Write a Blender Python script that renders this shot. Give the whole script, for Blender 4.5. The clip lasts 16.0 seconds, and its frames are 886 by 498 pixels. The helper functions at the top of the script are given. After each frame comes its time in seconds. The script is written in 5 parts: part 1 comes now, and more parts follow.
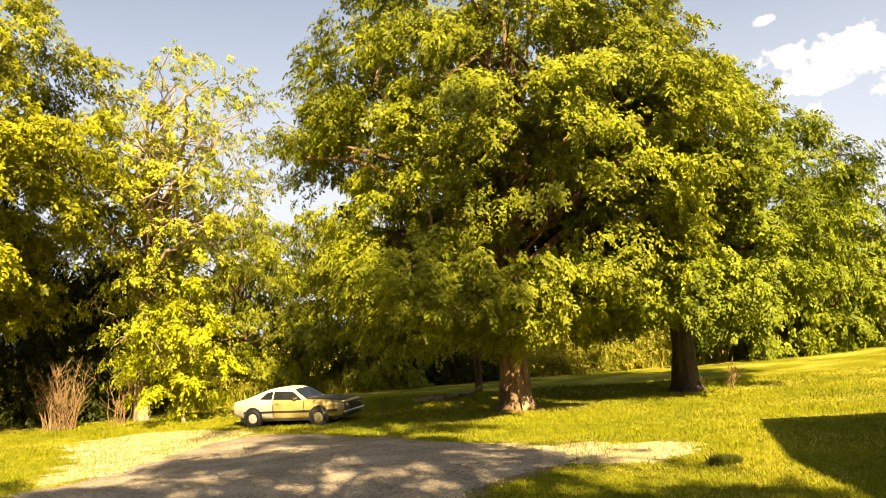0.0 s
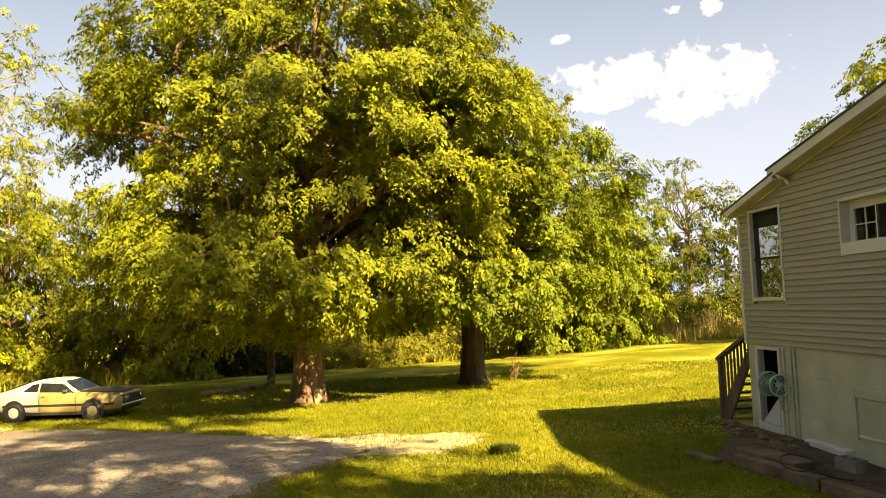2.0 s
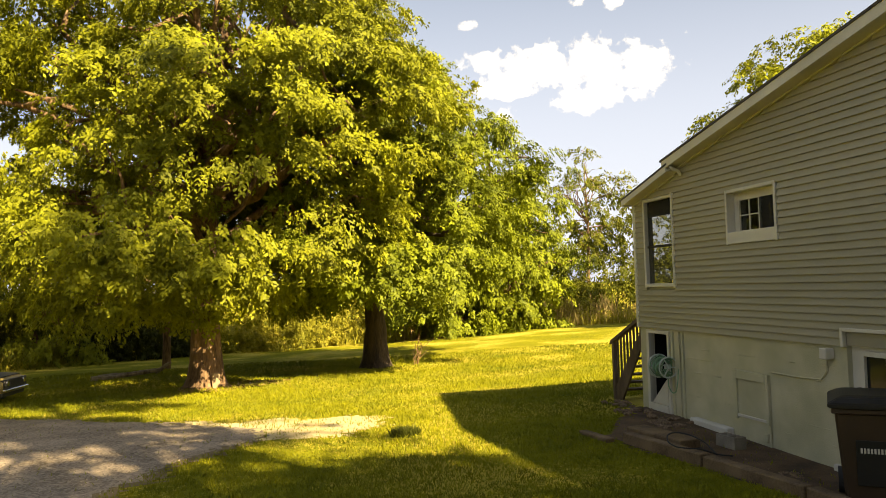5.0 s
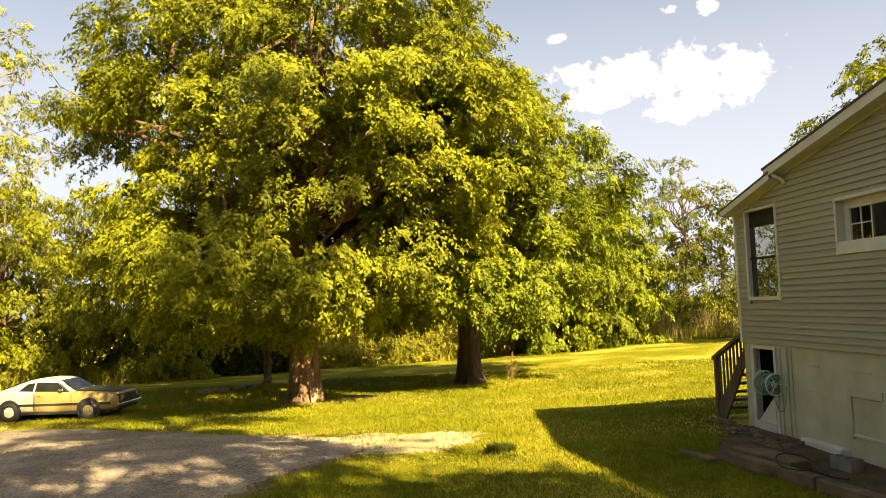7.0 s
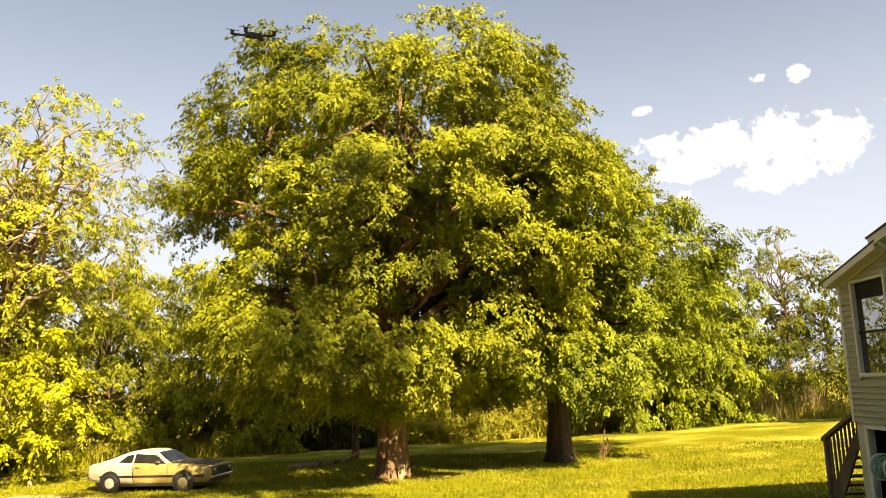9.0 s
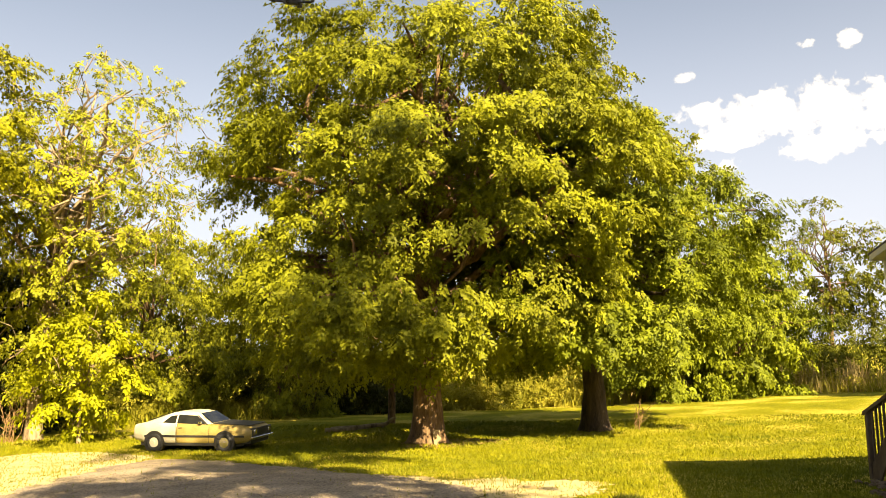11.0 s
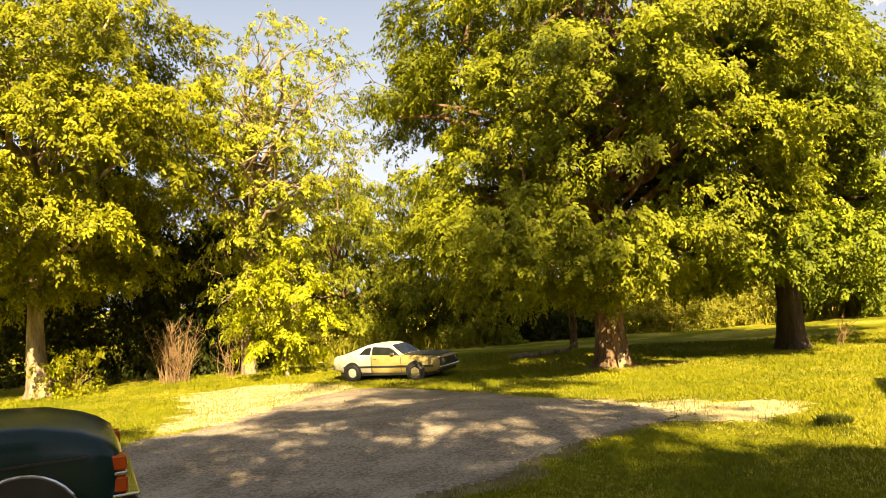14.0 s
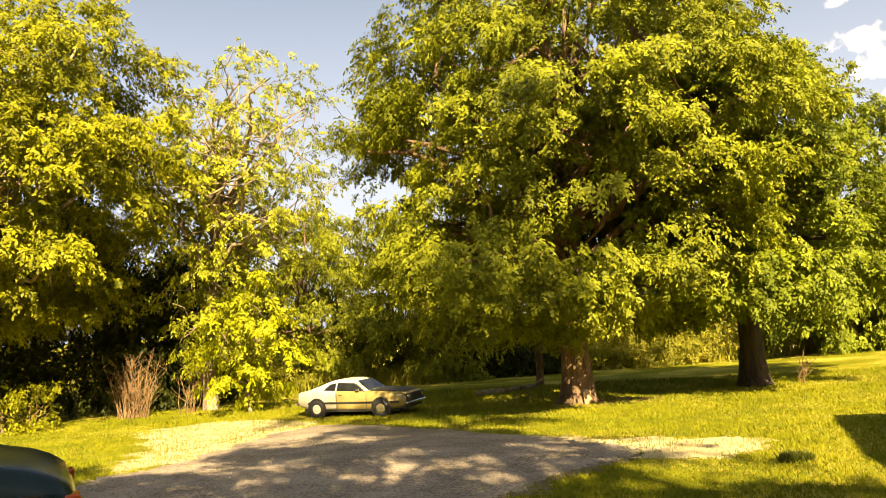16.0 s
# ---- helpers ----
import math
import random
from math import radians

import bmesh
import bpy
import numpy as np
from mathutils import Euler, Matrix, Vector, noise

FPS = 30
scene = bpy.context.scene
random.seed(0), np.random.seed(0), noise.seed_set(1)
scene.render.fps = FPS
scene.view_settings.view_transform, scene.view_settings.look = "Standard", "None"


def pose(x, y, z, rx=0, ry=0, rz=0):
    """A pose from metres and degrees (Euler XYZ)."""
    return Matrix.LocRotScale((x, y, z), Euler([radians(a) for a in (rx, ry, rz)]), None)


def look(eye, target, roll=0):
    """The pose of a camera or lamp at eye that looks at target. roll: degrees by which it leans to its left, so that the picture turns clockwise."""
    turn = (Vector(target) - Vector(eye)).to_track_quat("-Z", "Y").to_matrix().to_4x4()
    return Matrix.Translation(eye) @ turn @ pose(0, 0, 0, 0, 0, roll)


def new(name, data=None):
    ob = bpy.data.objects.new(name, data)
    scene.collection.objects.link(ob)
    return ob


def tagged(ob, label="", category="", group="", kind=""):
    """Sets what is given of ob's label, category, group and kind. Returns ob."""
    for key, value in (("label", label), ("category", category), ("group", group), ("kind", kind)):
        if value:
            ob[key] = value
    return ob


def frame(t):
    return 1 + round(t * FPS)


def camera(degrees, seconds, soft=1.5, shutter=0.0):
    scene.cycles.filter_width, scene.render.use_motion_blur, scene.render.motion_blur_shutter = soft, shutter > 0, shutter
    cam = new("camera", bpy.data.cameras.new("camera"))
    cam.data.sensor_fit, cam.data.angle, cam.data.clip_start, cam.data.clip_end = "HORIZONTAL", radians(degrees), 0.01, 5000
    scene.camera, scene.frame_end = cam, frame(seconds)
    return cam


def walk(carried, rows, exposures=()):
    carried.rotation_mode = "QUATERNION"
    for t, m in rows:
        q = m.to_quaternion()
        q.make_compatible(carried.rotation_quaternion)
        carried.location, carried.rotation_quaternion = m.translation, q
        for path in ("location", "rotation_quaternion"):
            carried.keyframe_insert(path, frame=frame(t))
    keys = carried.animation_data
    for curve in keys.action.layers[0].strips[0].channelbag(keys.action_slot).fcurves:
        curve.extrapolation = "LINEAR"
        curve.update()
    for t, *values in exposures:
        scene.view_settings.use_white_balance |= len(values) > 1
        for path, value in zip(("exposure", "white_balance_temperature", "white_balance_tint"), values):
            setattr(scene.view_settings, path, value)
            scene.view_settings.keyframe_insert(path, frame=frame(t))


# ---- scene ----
cam = camera(60.0, 16.0, soft=0.65)
PATH = [
    (0.0, pose(0.001, -0.000, 2.430, 95.50, 3.72, -1.26)),
    (0.5, pose(0.006, -0.000, 2.430, 93.46, 2.78, -5.76)),
    (1.0, pose(0.012, -0.001, 2.430, 92.81, 1.34, -11.26)),
    (1.5, pose(0.014, -0.002, 2.430, 94.34, 1.24, -13.79)),
    (2.0, pose(0.017, -0.002, 2.430, 94.20, 2.12, -16.26)),
    (2.5, pose(0.020, -0.003, 2.430, 93.04, 2.05, -19.40)),
    (3.0, pose(0.023, -0.005, 2.430, 92.40, 1.56, -22.64)),
    (3.2, pose(0.024, -0.005, 2.430, 92.46, 1.46, -23.59)),
    (5.3, pose(0.024, -0.005, 2.430, 92.91, 1.79, -23.30)),
    (5.5, pose(0.023, -0.004, 2.430, 93.27, 2.00, -22.24)),
    (6.0, pose(0.021, -0.004, 2.430, 93.15, 2.52, -20.20)),
    (6.5, pose(0.019, -0.003, 2.430, 92.79, 2.43, -18.65)),
    (7.0, pose(0.017, -0.002, 2.430, 94.13, 2.11, -16.52)),
    (7.5, pose(0.016, -0.002, 2.430, 92.98, 2.40, -15.71)),
    (8.0, pose(0.013, -0.001, 2.430, 92.13, 1.80, -12.16)),
    (8.5, pose(0.010, -0.001, 2.430, 95.22, 1.76, -9.87)),
    (9.0, pose(0.010, -0.001, 2.430, 99.86, 1.80, -10.06)),
    (9.5, pose(0.011, -0.001, 2.430, 102.37, 2.16, -10.80)),
    (10.0, pose(0.011, -0.001, 2.430, 100.05, 2.59, -10.87)),
    (10.2, pose(0.010, -0.001, 2.430, 98.67, 2.08, -10.06)),
    (12.3, pose(0.007, -0.000, 2.430, 96.77, 0.75, -6.35)),
    (12.5, pose(0.007, -0.000, 2.430, 96.13, 1.15, -6.86)),
    (13.0, pose(0.008, -0.001, 2.430, 91.18, 2.26, -7.77)),
    (13.5, pose(0.001, -0.000, 2.430, 89.60, 4.39, -0.55)),
    (14.0, pose(-0.006, -0.000, 2.430, 92.78, 4.03, 5.71)),
    (14.5, pose(-0.005, -0.000, 2.430, 96.18, 3.11, 5.21)),
    (15.0, pose(-0.003, -0.000, 2.430, 100.33, 1.84, 2.98)),
    (15.5, pose(-0.002, -0.000, 2.430, 98.02, 2.99, 1.47)),
    (16.0, pose(-0.003, -0.000, 2.430, 95.24, 3.65, 3.24)),
]
EXPOSURES = [(0.0, 1.85, 7850, 11), (16.0, 1.85, 7850, 11)]
walk(cam, PATH, EXPOSURES)

# ---- light ----
SUN_EL, SUN_AZ = radians(36.4), radians(163.6)      # azimuth from +y towards +x
world = bpy.data.worlds.new("sky")
scene.world = world
world.use_nodes = True
wn, wl = world.node_tree.nodes, world.node_tree.links
wn.clear()
w_out = wn.new("ShaderNodeOutputWorld")
w_bg = wn.new("ShaderNodeBackground")
w_sky = wn.new("ShaderNodeTexSky")
w_sky.sky_type = 'NISHITA'
w_sky.sun_disc = False
w_sky.sun_elevation, w_sky.sun_rotation = SUN_EL, SUN_AZ
w_sky.air_density, w_sky.dust_density, w_sky.ozone_density = 1.0, 2.0, 1.0
w_bg.inputs["Strength"].default_value = 0.042
wl.new(w_bg.outputs[0], w_out.inputs[0])


def world_clouds():
    """Fair-weather clouds: noise-torn puffs on the sky dome."""
    geo = wn.new("ShaderNodeTexCoord")
    total = None
    puffs = [(33.0, 15.8, 7.6, 2.0), (27.8, 16.2, 3.8, 1.1), (37.3, 14.9, 4.4, 1.6), (35.0, 13.5, 4.0, 1.2), (28.6, 14.2, 2.6, 0.8), (25.8, 18.9, 1.3, 0.55),
             (36.8, 19.9, 1.1, 0.8), (33.8, 20.0, 1.3, 0.55), (41.6, 17.3, 0.8, 0.55), (29.0, 12.6, 1.9, 0.8)]
    tear = wn.new("ShaderNodeTexNoise")
    tear.inputs["Scale"].default_value, tear.inputs["Detail"].default_value = 24.0, 10.0
    tear.inputs["Roughness"].default_value = 0.62
    wl.new(geo.outputs["Generated"], tear.inputs["Vector"])
    for az, el, wa, we in puffs:
        a, e = radians(az), radians(el)
        c = Vector((math.sin(a) * math.cos(e), math.cos(a) * math.cos(e), math.sin(e)))
        side = Vector((math.cos(a), -math.sin(a), 0))
        up = side.cross(c)
        terms = []
        for axis, size in ((side, math.radians(wa)), (up, math.radians(we))):
            dot = wn.new("ShaderNodeVectorMath")
            dot.operation = 'DOT_PRODUCT'
            dot.inputs[1].default_value = axis / size
            wl.new(geo.outputs["Generated"], dot.inputs[0])
            off = wn.new("ShaderNodeMath")
            off.operation = 'SUBTRACT'
            off.inputs[1].default_value = c.dot(axis) / size
            wl.new(dot.outputs["Value"], off.inputs[0])
            sq = wn.new("ShaderNodeMath")
            sq.operation = 'POWER'
            sq.inputs[1].default_value = 2.0
            ab = wn.new("ShaderNodeMath")
            ab.operation = 'ABSOLUTE'
            wl.new(off.outputs[0], ab.inputs[0])
            wl.new(ab.outputs[0], sq.inputs[0])
            terms.append(sq)
        front = wn.new("ShaderNodeVectorMath")
        front.operation = 'DOT_PRODUCT'
        front.inputs[1].default_value = c
        wl.new(geo.outputs["Generated"], front.inputs[0])
        gate = wn.new("ShaderNodeMath")
        gate.operation = 'GREATER_THAN'
        gate.inputs[1].default_value = 0.5
        wl.new(front.outputs["Value"], gate.inputs[0])
        add = wn.new("ShaderNodeMath")
        add.operation = 'ADD'
        wl.new(terms[0].outputs[0], add.inputs[0])
        wl.new(terms[1].outputs[0], add.inputs[1])
        inv = wn.new("ShaderNodeMath")
        inv.operation = 'SUBTRACT'
        inv.inputs[0].default_value = 1.0 if wa > 2 else 0.5
        wl.new(add.outputs[0], inv.inputs[1])
        mx = wn.new("ShaderNodeMath")
        mx.operation = 'MAXIMUM'
        mx.inputs[1].default_value = -1.0
        wl.new(inv.outputs[0], mx.inputs[0])
        lift = wn.new("ShaderNodeMath")
        lift.inputs[1].default_value = 1.0
        wl.new(mx.outputs[0], lift.inputs[0])
        gated = wn.new("ShaderNodeMath")
        gated.operation = 'MULTIPLY_ADD'
        wl.new(lift.outputs[0], gated.inputs[0])
        wl.new(gate.outputs[0], gated.inputs[1])
        gated.inputs[2].default_value = -1.0
        if total is None:
            total = gated.outputs[0]
        else:
            mm = wn.new("ShaderNodeMath")
            mm.operation = 'MAXIMUM'
            wl.new(total, mm.inputs[0])
            wl.new(gated.outputs[0], mm.inputs[1])
            total = mm.outputs[0]
    mix_in = wn.new("ShaderNodeMath")
    mix_in.operation = 'MULTIPLY_ADD'
    mix_in.inputs[1].default_value = 3.4
    mix_in.inputs[2].default_value = -1.9
    wl.new(tear.outputs["Fac"], mix_in.inputs[0])
    fine = wn.new("ShaderNodeTexNoise")
    fine.inputs["Scale"].default_value, fine.inputs["Detail"].default_value = 75.0, 6.0
    wl.new(geo.outputs["Generated"], fine.inputs["Vector"])
    fray = wn.new("ShaderNodeMath")
    fray.operation = 'MULTIPLY_ADD'
    fray.inputs[1].default_value = 1.3
    wl.new(fine.outputs["Fac"], fray.inputs[0])
    wl.new(mix_in.outputs[0], fray.inputs[2])
    both = wn.new("ShaderNodeMath")
    both.operation = 'ADD'
    wl.new(total, both.inputs[0])
    wl.new(fray.outputs[0], both.inputs[1])
    ramp = wn.new("ShaderNodeMapRange")
    ramp.interpolation_type = 'SMOOTHSTEP'
    ramp.inputs["From Min"].default_value, ramp.inputs["From Max"].default_value = 0.62, 1.15
    wl.new(both.outputs[0], ramp.inputs["Value"])
    mix = wn.new("ShaderNodeMix")
    mix.data_type = 'RGBA'
    wl.new(ramp.outputs["Result"], mix.inputs[0])
    # pale summer haze over the clear sky
    haze = wn.new("ShaderNodeMix")
    haze.data_type = 'RGBA'
    height = wn.new("ShaderNodeSeparateXYZ")
    wl.new(geo.outputs["Generated"], height.inputs[0])
    low = wn.new("ShaderNodeMapRange")
    low.interpolation_type = 'SMOOTHSTEP'
    low.inputs["From Min"].default_value, low.inputs["From Max"].default_value = 0.08, 0.50
    low.inputs["To Min"].default_value, low.inputs["To Max"].default_value = 0.78, 0.20
    wl.new(height.outputs["Z"], low.inputs["Value"])
    wl.new(low.outputs["Result"], haze.inputs[0])
    haze.inputs[7].default_value = (6.1, 6.9, 8.8, 1)
    wl.new(w_sky.outputs[0], haze.inputs[6])
    wl.new(haze.outputs[2], mix.inputs[6])
    mix.inputs[7].default_value = (9.6, 9.4, 9.1, 1)
    wl.new(mix.outputs[2], w_bg.inputs["Color"])


world_clouds()
sun_data = bpy.data.lights.new("sun", 'SUN')
sun_data.energy, sun_data.angle, sun_data.color = 5.0, radians(0.53), (1.0, 0.86, 0.58)
sun = new("sun", sun_data)
sun.matrix_world = look((60 * math.sin(SUN_AZ) * math.cos(SUN_EL), 60 * math.cos(SUN_AZ) * math.cos(SUN_EL), 60 * math.sin(SUN_EL)), (0, 0, 0))


# ---- materials ----
def material(name):
    m = bpy.data.materials.new(name)
    m.use_nodes = True
    n = m.node_tree.nodes
    return m, n, m.node_tree.links, n["Principled BSDF"]


def surface(name, c1, c2, scale=3.0, rough=0.8, bump=0.3, fine=60.0, metal=0.0, c3=None, stretch=(1, 1, 1), coords="Object", bump_size=0.02):
    """A surface of two tones at two scales, with fine relief."""
    m, n, l, b = material(name)
    co = n.new("ShaderNodeTexCoord")
    mp = n.new("ShaderNodeMapping")
    mp.inputs["Scale"].default_value = stretch
    l.new(co.outputs[coords], mp.inputs["Vector"])
    big = n.new("ShaderNodeTexNoise")
    big.inputs["Scale"].default_value, big.inputs["Detail"].default_value = scale, 6.0
    small = n.new("ShaderNodeTexNoise")
    small.inputs["Scale"].default_value, small.inputs["Detail"].default_value = fine, 4.0
    l.new(mp.outputs[0], big.inputs["Vector"])
    l.new(mp.outputs[0], small.inputs["Vector"])
    add = n.new("ShaderNodeMath")
    add.operation = 'MULTIPLY_ADD'
    add.inputs[1].default_value = 0.45
    l.new(small.outputs["Fac"], add.inputs[0])
    l.new(big.outputs["Fac"], add.inputs[2])
    ramp = n.new("ShaderNodeValToRGB")
    ramp.color_ramp.elements[0].position, ramp.color_ramp.elements[0].color = 0.52, (*c1, 1)
    ramp.color_ramp.elements[1].position, ramp.color_ramp.elements[1].color = 0.92, (*c2, 1)
    if c3:
        e = ramp.color_ramp.elements.new(0.74)
        e.color = (*c3, 1)
    l.new(add.outputs[0], ramp.inputs["Fac"])
    l.new(ramp.outputs["Color"], b.inputs["Base Color"])
    b.inputs["Roughness"].default_value, b.inputs["Metallic"].default_value = rough, metal
    bp = n.new("ShaderNodeBump")
    bp.inputs["Strength"].default_value, bp.inputs["Distance"].default_value = bump, bump_size
    l.new(add.outputs[0], bp.inputs["Height"])
    l.new(bp.outputs[0], b.inputs["Normal"])
    return m


def leaf_material(name, dark, light, glow=0.28, patch=0.35):
    """Leaf: diffuse and translucent, each leaf a shade of its own."""
    m, n, l, b = material(name)
    geo = n.new("ShaderNodeNewGeometry")
    ramp = n.new("ShaderNodeValToRGB")
    ramp.color_ramp.elements[0].color = (*dark, 1)
    ramp.color_ramp.elements[1].color = (*light, 1)
    co = n.new("ShaderNodeTexCoord")
    noi = n.new("ShaderNodeTexNoise")
    noi.inputs["Scale"].default_value = patch
    l.new(co.outputs["Object"], noi.inputs["Vector"])
    add = n.new("ShaderNodeMath")
    add.operation = 'MULTIPLY_ADD'
    add.inputs[1].default_value = 0.14
    l.new(geo.outputs["Random Per Island"], add.inputs[0])
    spray = n.new("ShaderNodeTexNoise")
    spray.inputs["Scale"].default_value = 2.4
    l.new(co.outputs["Object"], spray.inputs["Vector"])
    both = n.new("ShaderNodeMath")
    both.operation = 'ADD'
    l.new(noi.outputs["Fac"], both.inputs[0])
    l.new(spray.outputs["Fac"], both.inputs[1])
    sub = n.new("ShaderNodeMath")
    sub.operation = 'MULTIPLY_ADD'
    sub.inputs[1].default_value, sub.inputs[2].default_value = 1.25, -0.82
    l.new(both.outputs[0], sub.inputs[0])
    l.new(sub.outputs[0], add.inputs[2])
    l.new(add.outputs[0], ramp.inputs["Fac"])
    l.new(ramp.outputs["Color"], b.inputs["Base Color"])
    b.inputs["Roughness"].default_value = 0.55
    b.inputs["Specular IOR Level"].default_value = 0.15
    tr = n.new("ShaderNodeBsdfTranslucent")
    l.new(ramp.outputs["Color"], tr.inputs["Color"])
    mix = n.new("ShaderNodeMixShader")
    mix.inputs[0].default_value = glow
    l.new(b.outputs[0], mix.inputs[1])
    l.new(tr.outputs[0], mix.inputs[2])
    l.new(mix.outputs[0], n["Material Output"].inputs["Surface"])
    return m


M_LEAF_A = leaf_material("leaf_big_tree", (0.066, 0.080, 0.009), (0.345, 0.362, 0.023))
M_LEAF_B = leaf_material("leaf_second_tree", (0.056, 0.078, 0.009), (0.290, 0.335, 0.022))
M_LEAF_G = leaf_material("leaf_young_yellow", (0.165, 0.182, 0.014), (0.43, 0.44, 0.034))
M_LEAF_J = leaf_material("leaf_sapling", (0.20, 0.220, 0.010), (0.45, 0.46, 0.022))
M_LEAF_H = leaf_material("leaf_dark_edge", (0.066, 0.074, 0.007), (0.39, 0.385, 0.018))
M_LEAF_W = leaf_material("leaf_woods", (0.045, 0.058, 0.008), (0.20, 0.21, 0.018))
# Near-black leaf: thicket shade put into the colour; also the dark grass tuft.
M_LEAF_D = leaf_material("leaf_dark_and_shaded", (0.018, 0.024, 0.005), (0.075, 0.085, 0.010), glow=0.15)
M_WEED = leaf_material("weeds", (0.17, 0.18, 0.015), (0.46, 0.41, 0.06), glow=0.35)
M_STRAW = leaf_material("dry_stalks", (0.26, 0.19, 0.07), (0.48, 0.38, 0.17), glow=0.2)
M_GRASS = leaf_material("grass_blades", (0.10, 0.124, 0.008), (0.31, 0.297, 0.016), glow=0.22, patch=0.25)
M_BARK = surface("bark", (0.05, 0.027, 0.013), (0.27, 0.165, 0.085), 5.0, 0.95, 1.0, 26.0, stretch=(1, 1, 0.22), bump_size=0.06)
# Darker copy of the bark, with the crown's shade put into its colour.
M_BARK_SHADED = surface("bark_shaded", (0.018, 0.012, 0.008), (0.085, 0.058, 0.036), 5.0, 0.95, 1.0, 26.0, stretch=(1, 1, 0.22), bump_size=0.06)
M_BARK_PALE = surface("bark_pale", (0.12, 0.08, 0.045), (0.40, 0.31, 0.19), 4.0, 0.95, 0.9, 22.0, stretch=(1, 1, 0.2), bump_size=0.04)
M_TWIG = surface("dry_twigs", (0.13, 0.070, 0.03), (0.34, 0.21, 0.10), 6.0, 0.9, 0.3)
M_SIDING = surface("vinyl_siding", (0.29, 0.27, 0.19), (0.35, 0.325, 0.235), 0.7, 0.55, 0.08, 90.0, stretch=(0.3, 1, 1))
M_TRIM = surface("white_trim", (0.50, 0.48, 0.40), (0.62, 0.60, 0.52), 1.2, 0.5, 0.08)
M_BLOCKWALL = surface("painted_block_wall", (0.38, 0.365, 0.235), (0.55, 0.52, 0.36), 1.6, 0.8, 0.6, 70.0, c3=(0.47, 0.45, 0.30))
M_PATCH = surface("fresh_white_paint", (0.50, 0.48, 0.42), (0.64, 0.62, 0.55), 2.0, 0.8, 0.4)
M_SHINGLE = surface("dark_shingles", (0.035, 0.032, 0.03), (0.10, 0.09, 0.08), 4.0, 0.95, 0.6, 80.0)
# Near-black of rail and blind; inside rooms it paints in the lack of light.
M_DARK = surface("dark_parts_and_room_shade", (0.012, 0.011, 0.010), (0.03, 0.027, 0.024), 2.0, 0.9, 0.1)
M_DECKWOOD = surface("weathered_stair_wood", (0.06, 0.04, 0.025), (0.16, 0.11, 0.07), 3.0, 0.85, 0.4, 40.0, stretch=(1, 1, 0.3))
M_TIMBER = surface("old_landscape_timber", (0.060, 0.036, 0.018), (0.20, 0.135, 0.07), 2.5, 0.95, 0.7, 35.0)
M_CONCRETE = surface("concrete_block", (0.15, 0.13, 0.10), (0.27, 0.24, 0.19), 4.0, 0.95, 0.6, 90.0)
M_STONE = surface("rubble_stone", (0.07, 0.042, 0.022), (0.24, 0.165, 0.10), 3.0, 0.95, 0.6, 50.0)
M_RUBBER = surface("black_rubber", (0.012, 0.012, 0.012), (0.03, 0.03, 0.03), 4.0, 0.7, 0.2)
M_HOSE = surface("green_hose", (0.10, 0.22, 0.12), (0.22, 0.38, 0.22), 5.0, 0.5, 0.1)
M_REEL = surface("grey_green_plastic", (0.42, 0.48, 0.42), (0.55, 0.60, 0.53), 3.0, 0.5, 0.05)
M_BIN = surface("brown_cart_plastic", (0.045, 0.026, 0.013), (0.075, 0.045, 0.024), 2.0, 0.45, 0.12, 120.0)
M_LID = surface("dark_lid_plastic", (0.010, 0.009, 0.008), (0.02, 0.018, 0.016), 2.0, 0.42, 0.12, 120.0)
M_BARS = surface("pale_print", (0.6, 0.58, 0.5), (0.7, 0.68, 0.6), 5.0, 0.6, 0.0)
M_CARYELLOW = surface("faded_yellow_paint", (0.20, 0.145, 0.035), (0.38, 0.30, 0.11), 1.1, 0.38, 0.03, 30.0)
M_CARWHITE = surface("white_primer_paint", (0.46, 0.42, 0.29), (0.66, 0.62, 0.49), 1.3, 0.4, 0.03, 30.0)
M_CARBLACK = surface("black_trim", (0.012, 0.012, 0.012), (0.03, 0.028, 0.026), 3.0, 0.5, 0.05)
M_CHROME = surface("dull_chrome", (0.55, 0.54, 0.52), (0.75, 0.74, 0.72), 4.0, 0.22, 0.02, metal=1.0)
M_CARGREEN = surface("dark_teal_paint", (0.006, 0.020, 0.020), (0.012, 0.034, 0.033), 1.0, 0.22, 0.01, 40.0)
M_DRONE = surface("black_carbon", (0.010, 0.010, 0.012), (0.03, 0.03, 0.035), 6.0, 0.5, 0.05)
M_LENSRED = surface("red_lens", (0.42, 0.035, 0.010), (0.58, 0.085, 0.015), 6.0, 0.15, 0.02)
M_SIGN = surface("pale_wood_board", (0.24, 0.17, 0.09), (0.40, 0.30, 0.17), 3.0, 0.9, 0.2)


def glass_material(name, tint, rough):
    m, n, l, b = material(name)
    b.inputs["Base Color"].default_value = (*tint, 1)
    b.inputs["Roughness"].default_value = rough
    b.inputs["Transmission Weight"].default_value = 1.0
    b.inputs["IOR"].default_value = 1.45
    return m


M_GLASS = glass_material("window_glass", (0.75, 0.78, 0.75), 0.02)
# Opaque near-black stand-in for glass; the dark interior is in its colour.
M_CARGLASS = surface("opaque_dark_glass", (0.010, 0.011, 0.010), (0.02, 0.022, 0.02), 3.0, 0.06, 0.01)

M_CARGLASS.node_tree.nodes["Principled BSDF"].inputs["Specular IOR Level"].default_value = 0.22
M_CARGREEN.node_tree.nodes["Principled BSDF"].inputs["Specular IOR Level"].default_value = 0.28


